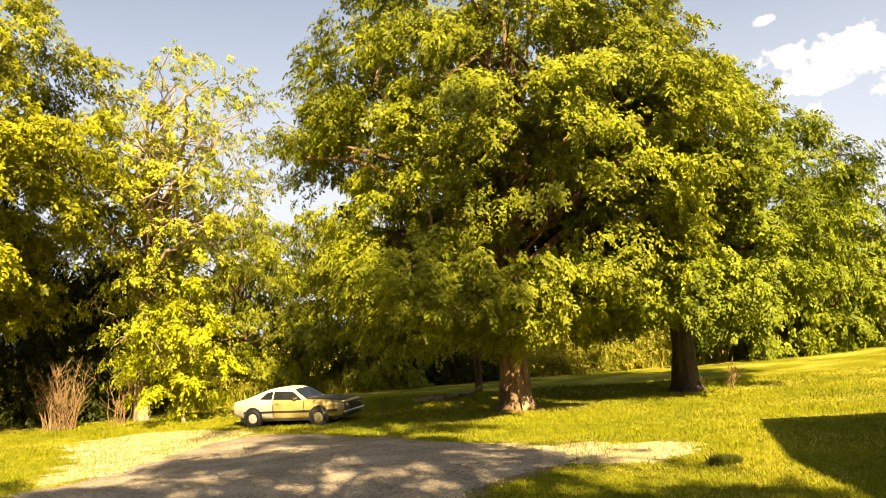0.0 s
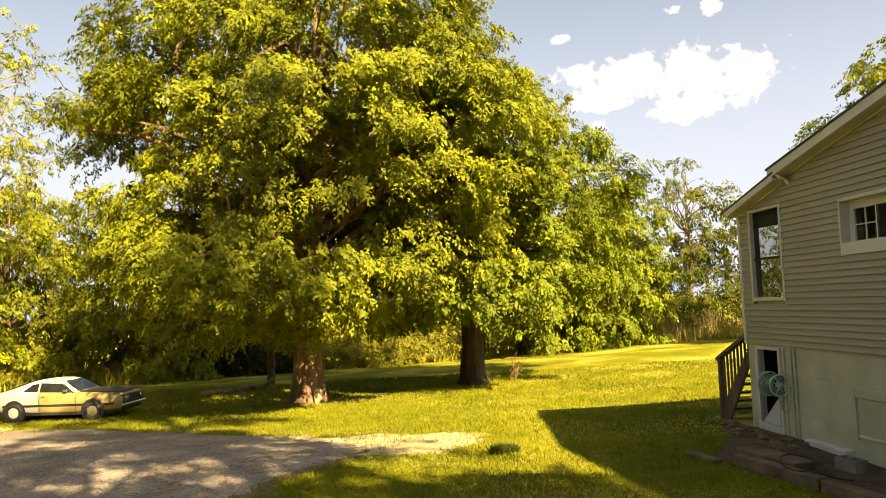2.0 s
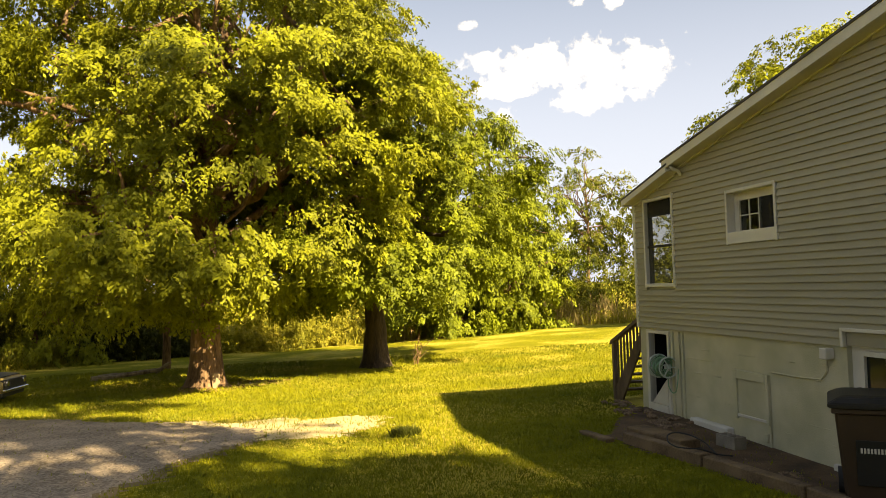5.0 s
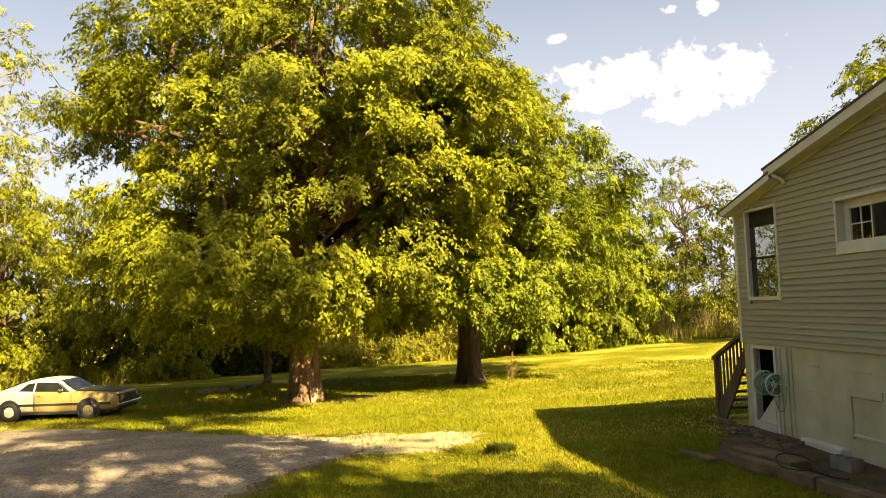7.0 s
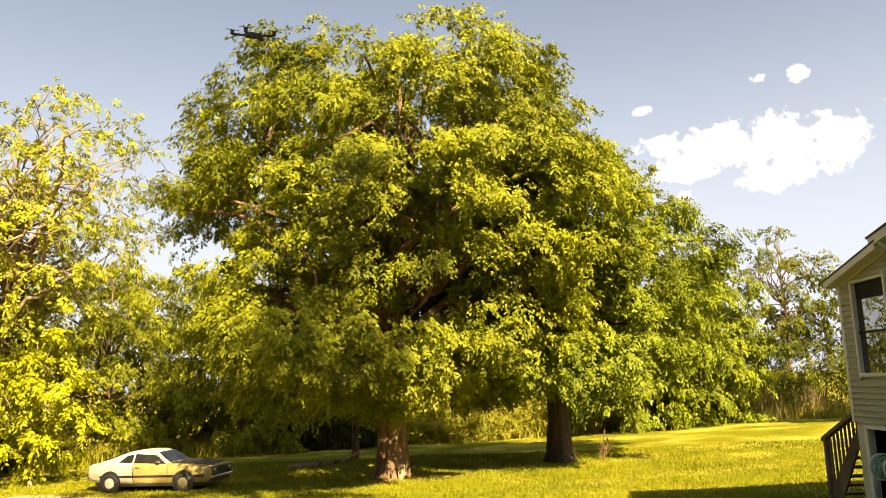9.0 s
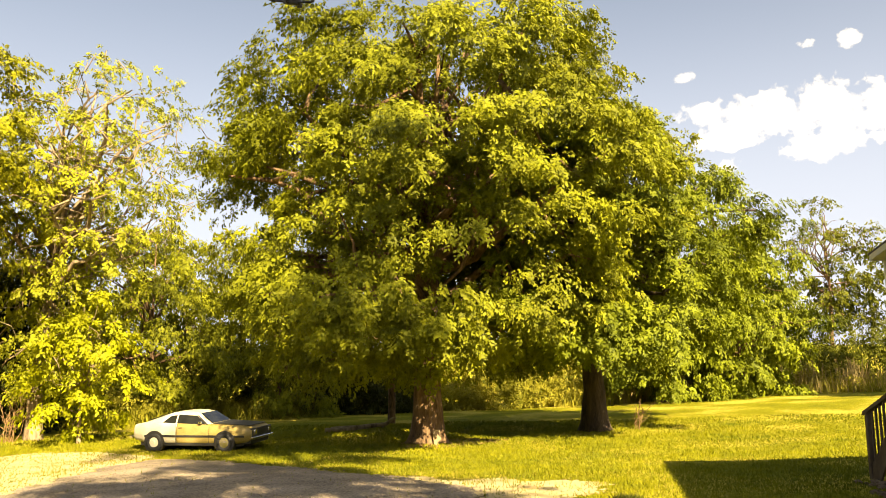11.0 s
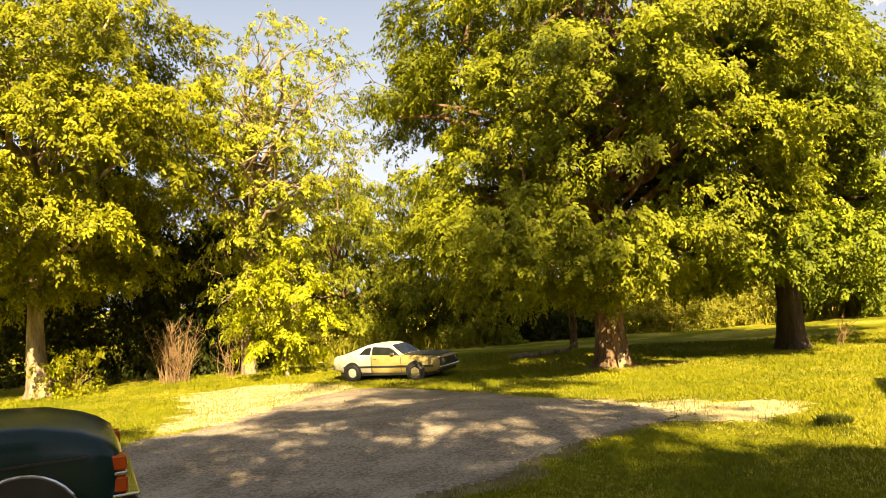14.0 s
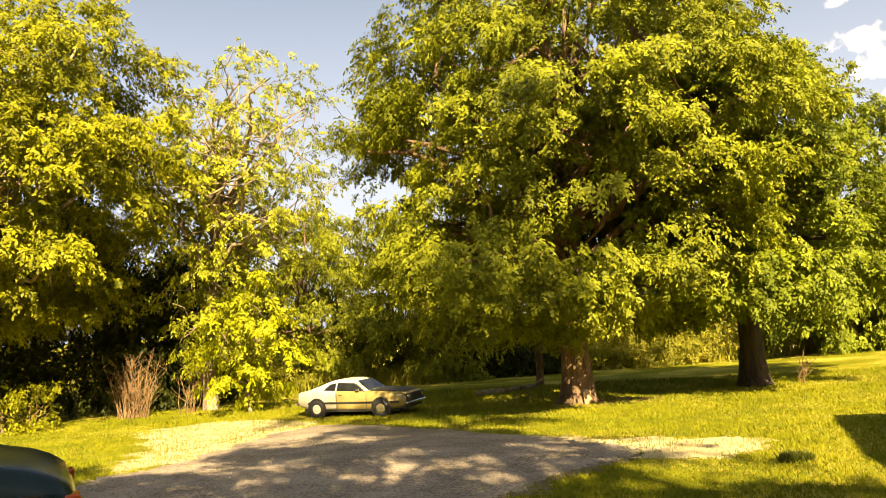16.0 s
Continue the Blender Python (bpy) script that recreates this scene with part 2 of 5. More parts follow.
def screen_material():
    m, n, l, b = material("insect_screen")
    tr = n.new("ShaderNodeBsdfTransparent")
    tr.inputs[0].default_value = (0.8, 0.8, 0.78, 1)
    mix = n.new("ShaderNodeMixShader")
    mix.inputs[0].default_value = 0.25
    b.inputs["Base Color"].default_value = (0.05, 0.05, 0.045, 1)
    b.inputs["Roughness"].default_value = 0.6
    l.new(tr.outputs[0], mix.inputs[1])
    l.new(b.outputs[0], mix.inputs[2])
    l.new(mix.outputs[0], n["Material Output"].inputs["Surface"])
    return m


M_SCREEN = screen_material()


def ground_material():
    """Lawn soil and turf: greens, straw tufts and worn tan earth near the drive."""
    m, n, l, b = material("lawn_turf")
    co = n.new("ShaderNodeTexCoord")
    big = n.new("ShaderNodeTexNoise")
    big.inputs["Scale"].default_value, big.inputs["Detail"].default_value = 0.35, 8.0
    fine = n.new("ShaderNodeTexNoise")
    fine.inputs["Scale"].default_value, fine.inputs["Detail"].default_value = 9.0, 8.0
    fine.inputs["Roughness"].default_value = 0.75
    for t in (big, fine):
        l.new(co.outputs["Object"], t.inputs["Vector"])
    add = n.new("ShaderNodeMath")
    add.operation = 'MULTIPLY_ADD'
    add.inputs[1].default_value = 0.8
    l.new(fine.outputs["Fac"], add.inputs[0])
    l.new(big.outputs["Fac"], add.inputs[2])
    ramp = n.new("ShaderNodeValToRGB")
    r = ramp.color_ramp
    r.elements[0].position, r.elements[0].color = 0.55, (0.10, 0.115, 0.006, 1)
    r.elements[1].position, r.elements[1].color = 1.25, (0.46, 0.38, 0.06, 1)
    e = r.elements.new(0.9)
    e.color = (0.235, 0.23, 0.011, 1)
    l.new(add.outputs[0], ramp.inputs["Fac"])
    l.new(ramp.outputs["Color"], b.inputs["Base Color"])
    b.inputs["Roughness"].default_value = 0.95
    b.inputs["Specular IOR Level"].default_value = 0.1
    bp = n.new("ShaderNodeBump")
    bp.inputs["Strength"].default_value, bp.inputs["Distance"].default_value = 1.0, 0.08
    l.new(fine.outputs["Fac"], bp.inputs["Height"])
    l.new(bp.outputs[0], b.inputs["Normal"])
    return m


def gravel_material():
    m, n, l, b = material("gravel")
    co = n.new("ShaderNodeTexCoord")
    vor = n.new("ShaderNodeTexVoronoi")
    vor.inputs["Scale"].default_value = 26.0
    big = n.new("ShaderNodeTexNoise")
    big.inputs["Scale"].default_value, big.inputs["Detail"].default_value = 0.9, 8.0
    for t in (vor, big):
        l.new(co.outputs["Object"], t.inputs["Vector"])
    bw = n.new("ShaderNodeRGBToBW")
    l.new(vor.outputs["Color"], bw.inputs[0])
    add = n.new("ShaderNodeMath")
    add.operation = 'MULTIPLY_ADD'
    add.inputs[1].default_value = 0.5
    l.new(bw.outputs[0], add.inputs[0])
    l.new(big.outputs["Fac"], add.inputs[2])
    ramp = n.new("ShaderNodeValToRGB")
    r = ramp.color_ramp
    r.elements[0].position, r.elements[0].color = 0.45, (0.13, 0.10, 0.066, 1)
    r.elements[1].position, r.elements[1].color = 1.0, (0.40, 0.32, 0.23, 1)
    l.new(add.outputs[0], ramp.inputs["Fac"])
    l.new(ramp.outputs["Color"], b.inputs["Base Color"])
    b.inputs["Roughness"].default_value = 0.95
    bp = n.new("ShaderNodeBump")
    bp.inputs["Strength"].default_value, bp.inputs["Distance"].default_value = 0.8, 0.025
    l.new(vor.outputs["Distance"], bp.inputs["Height"])
    l.new(bp.outputs[0], b.inputs["Normal"])
    return m


M_GROUND = ground_material()
M_GRAVEL = gravel_material()
M_DIRT = surface("worn_tan_earth", (0.34, 0.25, 0.10), (0.58, 0.48, 0.27), 1.6, 0.95, 0.5, 40.0)
M_RIM = surface("damp_brown_earth", (0.11, 0.075, 0.03), (0.26, 0.19, 0.09), 1.8, 0.95, 0.5, 40.0)
M_LITTER = surface("leaf_litter", (0.16, 0.09, 0.03), (0.40, 0.26, 0.09), 5.0, 0.95, 0.6, 60.0)
M_SOIL = surface("brown_soil", (0.034, 0.019, 0.008), (0.12, 0.07, 0.033), 2.0, 0.95, 0.7, 40.0)


# ---- mesh helpers ----
def part(name, bm, mat, parent=None, label="", smooth=False):
    """Links a bmesh as one mesh object, under a thing or a part where one is given."""
    me = bpy.data.meshes.new(name)
    if smooth:
        for f in bm.faces:
            f.smooth = True
    bm.normal_update()
    bm.to_mesh(me)
    bm.free()
    me.materials.append(mat)
    ob = new(name, me)
    if parent is not None:
        ob.parent = parent
    if label:
        tagged(ob, label)
    return ob


def thing(name, m, label, category, group="", kind=""):
    ob = new(name)
    ob.empty_display_size = 0.1
    ob.matrix_world = m
    return tagged(ob, label, category, group, kind)


def box(bm, x0, x1, y0, y1, z0, z1, bevel=0.0, m=None):
    g = bmesh.ops.create_cube(bm, size=1.0, matrix=Matrix.Translation(((x0 + x1) / 2, (y0 + y1) / 2, (z0 + z1) / 2)) @ Matrix.Diagonal((x1 - x0, y1 - y0, z1 - z0, 1)))
    vs = g["verts"]
    if bevel:
        es = list({e for v in vs for e in v.link_edges})
        r = bmesh.ops.bevel(bm, geom=es, offset=bevel, segments=1, affect='EDGES')
        vs = list({v for f in r["faces"] for v in f.verts} | {v for v in vs if v.is_valid})
    if m is not None:
        bmesh.ops.transform(bm, matrix=m, verts=[v for v in vs if v.is_valid])
    return bm


def boxed(*a, **k):
    return box(bmesh.new(), *a, **k)


def cyl(bm, r1, r2, depth, m, seg=20):
    bmesh.ops.create_cone(bm, cap_ends=True, segments=seg, radius1=r1, radius2=r2, depth=depth, matrix=m)
    return bm


def tube(bm, pts, radii, seg=7, closed=False):
    """A round tube along points, tapering by its radii."""
    pts = [Vector(p) for p in pts]
    rings = []
    for i, p in enumerate(pts):
        a = pts[(i + 1) % len(pts)] if (closed or i < len(pts) - 1) else p
        b = pts[i - 1] if (closed or i > 0) else p
        d = (a - b).normalized()
        side = d.cross(Vector((0, 0, 1)) if abs(d.z) < 0.92 else Vector((1, 0, 0))).normalized()
        up = side.cross(d)
        r = radii[i] if hasattr(radii, "__len__") else radii
        rings.append([bm.verts.new(p + r * (math.cos(2 * math.pi * k / seg) * side + math.sin(2 * math.pi * k / seg) * up)) for k in range(seg)])
    n = len(rings)
    for i in range(n if closed else n - 1):
        for k in range(seg):
            bm.faces.new((rings[i][k], rings[i][(k + 1) % seg], rings[(i + 1) % n][(k + 1) % seg], rings[(i + 1) % n][k]))
    if not closed:
        bm.faces.new(rings[0][::-1])
        bm.faces.new(rings[-1])
    return bm


def poly(bm, pts, depth=None):
    """A flat face through points, or a slab when a depth vector is given."""
    vs = [bm.verts.new(p) for p in pts]
    bm.faces.new(vs)
    if depth is not None:
        d = Vector(depth)
        ws = [bm.verts.new(Vector(p) + d) for p in pts]
        bm.faces.new(ws[::-1])
        for i in range(len(vs)):
            j = (i + 1) % len(vs)
            bm.faces.new((vs[j], vs[i], ws[i], ws[j]))
    bmesh.ops.recalc_face_normals(bm, faces=bm.faces)
    return bm


def mesh_from(name, verts, quads, mat, parent=None, label=""):
    """A mesh from numpy arrays of vertices and quads."""
    me = bpy.data.meshes.new(name)
    k = quads.shape[1]
    me.vertices.add(len(verts))
    me.vertices.foreach_set("co", verts.astype(np.float32).ravel())
    me.loops.add(quads.size)
    me.loops.foreach_set("vertex_index", quads.astype(np.int32).ravel())
    me.polygons.add(len(quads))
    me.polygons.foreach_set("loop_start", np.arange(0, quads.size, k, dtype=np.int32))
    me.polygons.foreach_set("loop_total", np.full(len(quads), k, dtype=np.int32))
    me.update(calc_edges=True)
    me.materials.append(mat)
    ob = new(name, me)
    if parent is not None:
        ob.parent = parent
    if label:
        tagged(ob, label)
    return ob


def smooth_step(v):
    v = np.clip(v, 0.0, 1.0)
    return v * v * (3 - 2 * v)


def gz(x, y):
    """Height of the ground: a knoll at the camera, a slight fall ahead, a rise to the far right."""
    x, y = np.asarray(x, float), np.asarray(y, float)
    fall = -0.5 * smooth_step((y - 11.0) / 14.0) - 0.38 * smooth_step((y - 30.0) / 14.0)
    rise = 0.56 * smooth_step((x - 8.0) / 17.0) * smooth_step((y - 14.0) / 14.0)
    knoll = 0.75 * np.exp(-(x * x + (y + 1.0) ** 2) / 16.0) + 0.56 * np.exp(-(((x + 5.5) / 3.4) ** 2 + ((y - 5.0) / 2.8) ** 2) ** 2)
    far = 2.0 * smooth_step((np.hypot(x, y) - 60.0) / 80.0)
    return fall + rise + knoll + far + 0.03 * np.sin(x * 0.9) * np.sin(y * 0.7)


def gzf(x, y):
    return float(gz(x, y))


# ---- ground ----
def build_ground():
    ax = np.concatenate([[-900, -400, -180, -100], np.linspace(-60, 60, 121), [100, 180, 400, 900]])
    ay = np.concatenate([[-900, -300, -120, -60], np.linspace(-30, 70, 101), [100, 180, 400, 900]])
    X, Y = np.meshgrid(ax, ay)
    V = np.c_[X.ravel(), Y.ravel(), gz(X, Y).ravel()]
    nx = len(ax)
    i = np.arange(len(ay) - 1)[:, None] * nx + np.arange(nx - 1)[None]
    q = np.stack([i, i + 1, i + nx + 1, i + nx], -1).reshape(-1, 4)
    ob = mesh_from("ground", V, q, M_GROUND)
    for p in ob.data.polygons:
        p.use_smooth = True
    tagged(ob, "mown yellow-green lawn with dry tufts, gently sloping", "lawn", kind="structure")


def ragged_sheet(name, outline, mat, lift, label, category, jag=0.35, res=0.10, seed=1):
    """A sheet laid on the ground inside an outline, with a frayed rim."""
    out = np.array(outline, float)
    x0, y0 = out.min(0) - 1
    x1, y1 = out.max(0) + 1
    ax, ay = np.arange(x0, x1, res), np.arange(y0, y1, res)
    X, Y = np.meshgrid(ax, ay)
    rng = np.random.default_rng(seed)
    jx = X + jag * np.array([[noise.noise((a * 1.1, b * 1.1, seed)) for a in ax] for b in ay]) + rng.normal(0, jag * 0.10, X.shape)
    jy = Y + jag * np.array([[noise.noise((a * 1.1, b * 1.1, seed + 9)) for a in ax] for b in ay]) + rng.normal(0, jag * 0.10, X.shape)
    inside = np.zeros(X.shape, bool)
    for k in range(len(out)):
        (ax_, ay_), (bx, by) = out[k], out[k - 1]
        cond = ((ay_ > jy) != (by > jy)) & (jx < (bx - ax_) * (jy - ay_) / (by - ay_ + 1e-9) + ax_)
        inside ^= cond
    nx = len(ax)
    V = np.c_[X.ravel(), Y.ravel(), gz(X, Y).ravel() + lift]
    rows, cols = np.where(inside[:-1, :-1])
    i = rows * nx + cols
    q = np.stack([i, i + 1, i + nx + 1, i + nx], -1)
    used, inv = np.unique(q, return_inverse=True)
    ob = mesh_from(name, V[used], inv.reshape(-1, 4), mat)
    return tagged(ob, label, category, kind="structure")


GRAVEL = [(-7.6, 13.0), (-6.9, 14.4), (-6.4, 16.2), (-6.2, 18.6), (-5.9, 21.3), (-5.3, 23.0), (-4.2, 22.6), (-2.4, 21.0), (-0.7, 19.0), (0.6, 17.0), (1.7, 15.4), (2.6, 14.2),
          (2.3, 13.2), (1.6, 12.3), (0.5, 11.4), (-0.4, 9.9), (-1.4, 8.7), (-2.4, 8.0), (-3.2, 7.4), (-3.4, 4.0), (-4.0, -4.0), (-9.0, -6.0), (-13.0, 2.0), (-10.0, 9.0)]
TAN = [(-11.4, 24.4), (-9.0, 25.4), (-6.8, 25.0), (-5.4, 23.8), (-5.8, 20.0), (-6.2, 16.5), (-7.2, 14.2), (-8.2, 16.8), (-9.2, 20.0)]
TAN_B = [(0.8, 17.0), (2.6, 15.9), (4.4, 14.6), (4.6, 13.3), (3.6, 12.6), (2.4, 12.6), (1.9, 13.4), (1.4, 15.2)]
build_ground()
ragged_sheet("dirt_patch", TAN, M_DIRT, 0.006, "worn pale tan earth beside the gravel", "bare earth", 0.9, seed=3)
ragged_sheet("dirt_patch", TAN_B, M_DIRT, 0.006, "worn tan earth with thin straw beside gravel", "bare earth", 0.7, seed=5)
ragged_sheet("dirt_patch", [(2.5, 13.4), (1.7, 12.1), (0.7, 11.1), (-0.2, 9.5), (-1.3, 8.3), (-2.3, 7.6), (-2.6, 8.3), (-1.5, 9.2), (-0.6, 10.4), (0.3, 11.8), (1.5, 12.8)], M_RIM, 0.006, "damp brown earth between gravel and grass", "bare earth", 0.5, seed=6)
ragged_sheet("driveway", GRAVEL, M_GRAVEL, 0.012, "grey-brown crushed gravel driveway with ragged edge", "driveway", 0.45, seed=2)


# ---- trees ----
def leaf_mesh(name, centers, radii, per, length, mat, parent, rng, droop=0.35, out_from=None, flat=0.6, label="", width=0.5, sprig=14):
    """Leaves on drooping sprays round the tips of boughs: one folded, pointed quad a leaf, set in pairs along its spray."""
    centers, radii = np.asarray(centers, float), np.asarray(radii, float)
    k = max(1, round(per / sprig))
    m = len(centers) * k
    r = np.repeat(radii, k)
    d = rng.normal(size=(m, 3))
    d /= np.linalg.norm(d, axis=1, keepdims=True)
    d[:, 2] *= flat
    rad = rng.random(m) ** 0.45
    q = np.repeat(centers, k, 0) + d * (r * rad)[:, None]
    q[:, 2] -= droop * r * rad ** 2
    face = rng.normal(size=(m, 3)) * 0.38
    face[:, 2] += 0.75
    run = d * 0.8 + rng.normal(size=(m, 3)) * 0.35
    if out_from is not None:
        o = q - np.asarray(out_from, float)
        o[:, 2] *= 0.35
        o /= np.linalg.norm(o, axis=1, keepdims=True) + 1e-6
        face += 0.75 * o
        run += 0.7 * o
    run[:, 2] -= 0.25 + droop
    run /= np.linalg.norm(run, axis=1, keepdims=True)
    face /= np.linalg.norm(face, axis=1, keepdims=True)
    across = np.cross(run, face)
    across /= np.linalg.norm(across, axis=1, keepdims=True) + 1e-6
    n = m * sprig
    # places along the spray, alternating to both sides, the spray bending down towards its end
    at = np.tile((np.arange(sprig) + 0.5) / sprig, m)
    flip = np.tile(np.where(np.arange(sprig) % 2, 1.0, -1.0), m)
    reach = np.repeat(length * (0.16 * sprig) * (0.75 + 0.5 * rng.random(m)), sprig)
    RUN, ACR, FAC = np.repeat(run, sprig, 0), np.repeat(across, sprig, 0), np.repeat(face, sprig, 0)
    wide = length * 0.55 * (1.0 - 0.45 * at)
    p = np.repeat(q, sprig, 0) + RUN * (at * reach)[:, None] + ACR * (flip * wide)[:, None] + rng.normal(size=(n, 3)) * length * 0.28
    p[:, 2] -= 0.30 * reach * at ** 2
    axis = RUN * 0.55 + ACR * flip[:, None] * 0.7 + rng.normal(size=(n, 3)) * 0.30
    axis[:, 2] -= 0.25 + droop * 0.5
    axis /= np.linalg.norm(axis, axis=1, keepdims=True)
    nn = FAC + rng.normal(size=(n, 3)) * 0.20
    side = np.cross(axis, nn)
    side /= np.linalg.norm(side, axis=1, keepdims=True) + 1e-6
    up = np.cross(side, axis)
    L = (length * (0.7 + 0.6 * rng.random(n)))[:, None]
    w = L * width * 0.5
    v = np.empty((n, 4, 3))
    v[:, 0] = p - axis * L * 0.5
    v[:, 1] = p + side * w + up * L * 0.08
    v[:, 2] = p + axis * L * 0.5 - up * L * 0.06
    v[:, 3] = p - side * w + up * L * 0.08
    return mesh_from(name, v.reshape(-1, 3), np.arange(n * 4).reshape(-1, 4), mat, parent, label)


def bend_path(a, b, rng, n=5, wob=0.12, sag=0.0):
    a, b = Vector(a), Vector(b)
    ln = (b - a).length
    pts = []
    for i in range(n + 1):
        t = i / n
        p = a.lerp(b, t)
        if 0 < i < n:
            p += Vector(rng.normal(0, wob * ln * 0.35, 3))
        p.z += sag * math.sin(math.pi * t) * ln
        pts.append(p)
    return pts


def crown_tips(rng, profile, count, shell=0.55, lobes=0.22, lean=(0.0, 0.0), seed=0.0, squash=1.0, cluster=9, pad=0.95):
    """Twig tips in a crown given as (height, radius) pairs: boughs spaced over the crown, each a drooping pad of tips with gaps between."""
    zs = np.array([p[0] for p in profile], float)
    rs = np.array([p[1] for p in profile], float)
    zz = np.linspace(zs[0], zs[-1], 200)
    rr = np.interp(zz, zs, rs)
    cdf = np.cumsum(rr + 0.4)
    cdf /= cdf[-1]

    def spot(n):
        z = np.interp(rng.random(n), cdf, zz)
        a = rng.random(n) * 2 * math.pi
        r0 = np.interp(z, zs, rs)
        lob = np.array([noise.noise((math.cos(q) * 1.5 + seed, math.sin(q) * 1.5, h * 0.42 + seed)) for q, h in zip(a, z)])
        lob2 = np.array([noise.noise((math.cos(q) * 4.0 - seed, math.sin(q) * 4.0, h * 1.1)) for q, h in zip(a, z)])
        frac = 1.0 - (1.0 - shell) * rng.random(n) ** 1.6
        inner = rng.random(n) < 0.14
        frac[inner] *= 0.35 + 0.6 * rng.random(inner.sum())
        r = r0 * frac * (1 + lobes * 1.3 * lob + lobes * 0.8 * lob2)
        t = (z - zs[0]) / (zs[-1] - zs[0])
        return np.c_[r * np.cos(a) + lean[0] * t, r * np.sin(a) * squash + lean[1] * t, z + 0.5 * lob2]

    boughs = max(6, count // cluster)
    pool = spot(boughs * 4)
    kept = [0]
    gap = np.linalg.norm(pool - pool[0], axis=1)
    for _ in range(boughs - 1):
        # the best of a few candidates keeps the boughs apart without a pattern
        pick = rng.integers(len(pool), size=24)
        k = pick[gap[pick].argmax()]
        kept.append(k)
        gap = np.minimum(gap, np.linalg.norm(pool - pool[k], axis=1))
    c = pool[kept]
    out = np.c_[c[:, 0] - lean[0] * 0.5, c[:, 1] - lean[1] * 0.5]
    out /= np.linalg.norm(out, axis=1, keepdims=True) + 1e-6
    size = pad * (0.7 + 0.6 * rng.random(boughs))
    rep = np.repeat(np.arange(boughs), cluster)
    g = rng.normal(size=(len(rep), 3)) * 0.55
    along, cross, high = g[:, 0] * size[rep], g[:, 1] * size[rep] * 0.9, g[:, 2] * size[rep] * 0.34
    tips = c[rep].copy()
    tips[:, 0] += out[rep, 0] * along - out[rep, 1] * cross
    tips[:, 1] += out[rep, 1] * along + out[rep, 0] * cross
    tips[:, 2] += high - 0.38 * along - 0.16 * cross ** 2
    tips[:, 2] = np.maximum(tips[:, 2], zs[0] - 0.3)
    return tips


def tree(name, x, y, label, profile, tips, per, leaf, tip_r, mat, trunk_r, fork, seed, bark=None, limbs=26, lobes=0.22, shell=0.55, lean=(0.0, 0.0), droop=0.35,
         flare=1.45, twigs=0, squash=1.0, extra=None, trunk_label="", group="", sprig=14, cluster=9, pad=0.95, hollow=None):
    rng = np.random.default_rng(seed)
    t = thing(name, pose(x, y, gzf(x, y)), label, "tree", group)
    top = profile[-1][0]
    c = crown_tips(rng, profile, tips, shell, lobes, lean, seed * 1.7, squash, cluster, pad)
    if hollow:
        # a shaded opening in the front of the crown, where limbs show
        x0, x1, y1, z0, z1 = hollow
        bare = (c[:, 0] > x0) & (c[:, 0] < x1) & (c[:, 1] < y1) & (c[:, 2] > z0) & (c[:, 2] < z1)
        c = c[~bare | (rng.random(len(c)) < 0.42)]
    if extra is not None:
        c = np.concatenate([c, np.asarray(extra, float)])
    bm = bmesh.new()
    steps = [0, 0.12, 0.35, 0.9, fork * 0.6, fork, fork + (top - fork) * 0.35, fork + (top - fork) * 0.65, top * 0.93]
    steps = sorted(steps)
    line, rad = [], []
    for h in steps:
        q = h / top
        line.append((lean[0] * q * q + rng.normal(0, 0.05) * (h > 1), lean[1] * q * q + rng.normal(0, 0.05) * (h > 1), h - 0.05))
        fl = flare if h < 0.05 else (1 + (flare - 1) * 0.5 if h < 0.2 else (1.08 if h < 0.5 else 1.0))
        rad.append(trunk_r * fl * (1 - 0.35 * min(1, h / max(fork, 0.1))) if h <= fork else trunk_r * 0.62 * (1 - 0.93 * (h - fork) / (top - fork)))
    tube(bm, line, rad, 14)
    # root ridges and swellings of the bark
    for v in bm.verts:
        ang = math.atan2(v.co.y, v.co.x)
        k = 1 + 0.10 * math.sin(ang * 5 + seed) * max(0, 1 - v.co.z / 1.2) + 0.05 * noise.noise((math.cos(ang) * 2, math.sin(ang) * 2, v.co.z))
        if v.co.z < fork:
            v.co.x *= k
            v.co.y *= k
    pick = rng.permutation(len(c))[:limbs]
    for i, k in enumerate(pick):
        tip = Vector(c[k])
        h = min(fork + (tip.z - fork) * 0.35 + 0.1 * top * rng.random(), top * 0.85)
        h = max(h, fork * 0.85)
        q = h / top
        start = Vector((lean[0] * q * q, lean[1] * q * q, h))
        ln = (tip - start).length
        r0 = min(trunk_r * 0.42, 0.032 * ln + 0.028)
        path = bend_path(start, start.lerp(tip, 0.88), rng, 5, 0.13, 0.06)
        tube(bm, path, [r0 * (1 - 0.85 * j / 5) for j in range(6)], 6)
        for j in (2, 3, 4):
            near = c[rng.integers(len(c), size=24)]
            dd = np.linalg.norm(near - np.array(path[j]), axis=1)
            e = near[dd.argmin()]
            if dd.min() < ln * 0.8:
                tube(bm, bend_path(path[j], e, rng, 3, 0.2), [r0 * 0.38, r0 * 0.28, r0 * 0.18, r0 * 0.08], 5)
    for i in range(twigs):
        k = rng.integers(len(c))
        near = c[rng.integers(len(c), size=60)]
        dd = np.linalg.norm(near - c[k], axis=1)
        dd[dd < 0.3] = 99
        e = near[dd.argmin()]
        tube(bm, bend_path(c[k], e, rng, 3, 0.3), [0.022, 0.018, 0.014, 0.006], 4)
    part("trunk", bm, bark or M_BARK, t, trunk_label, smooth=True)
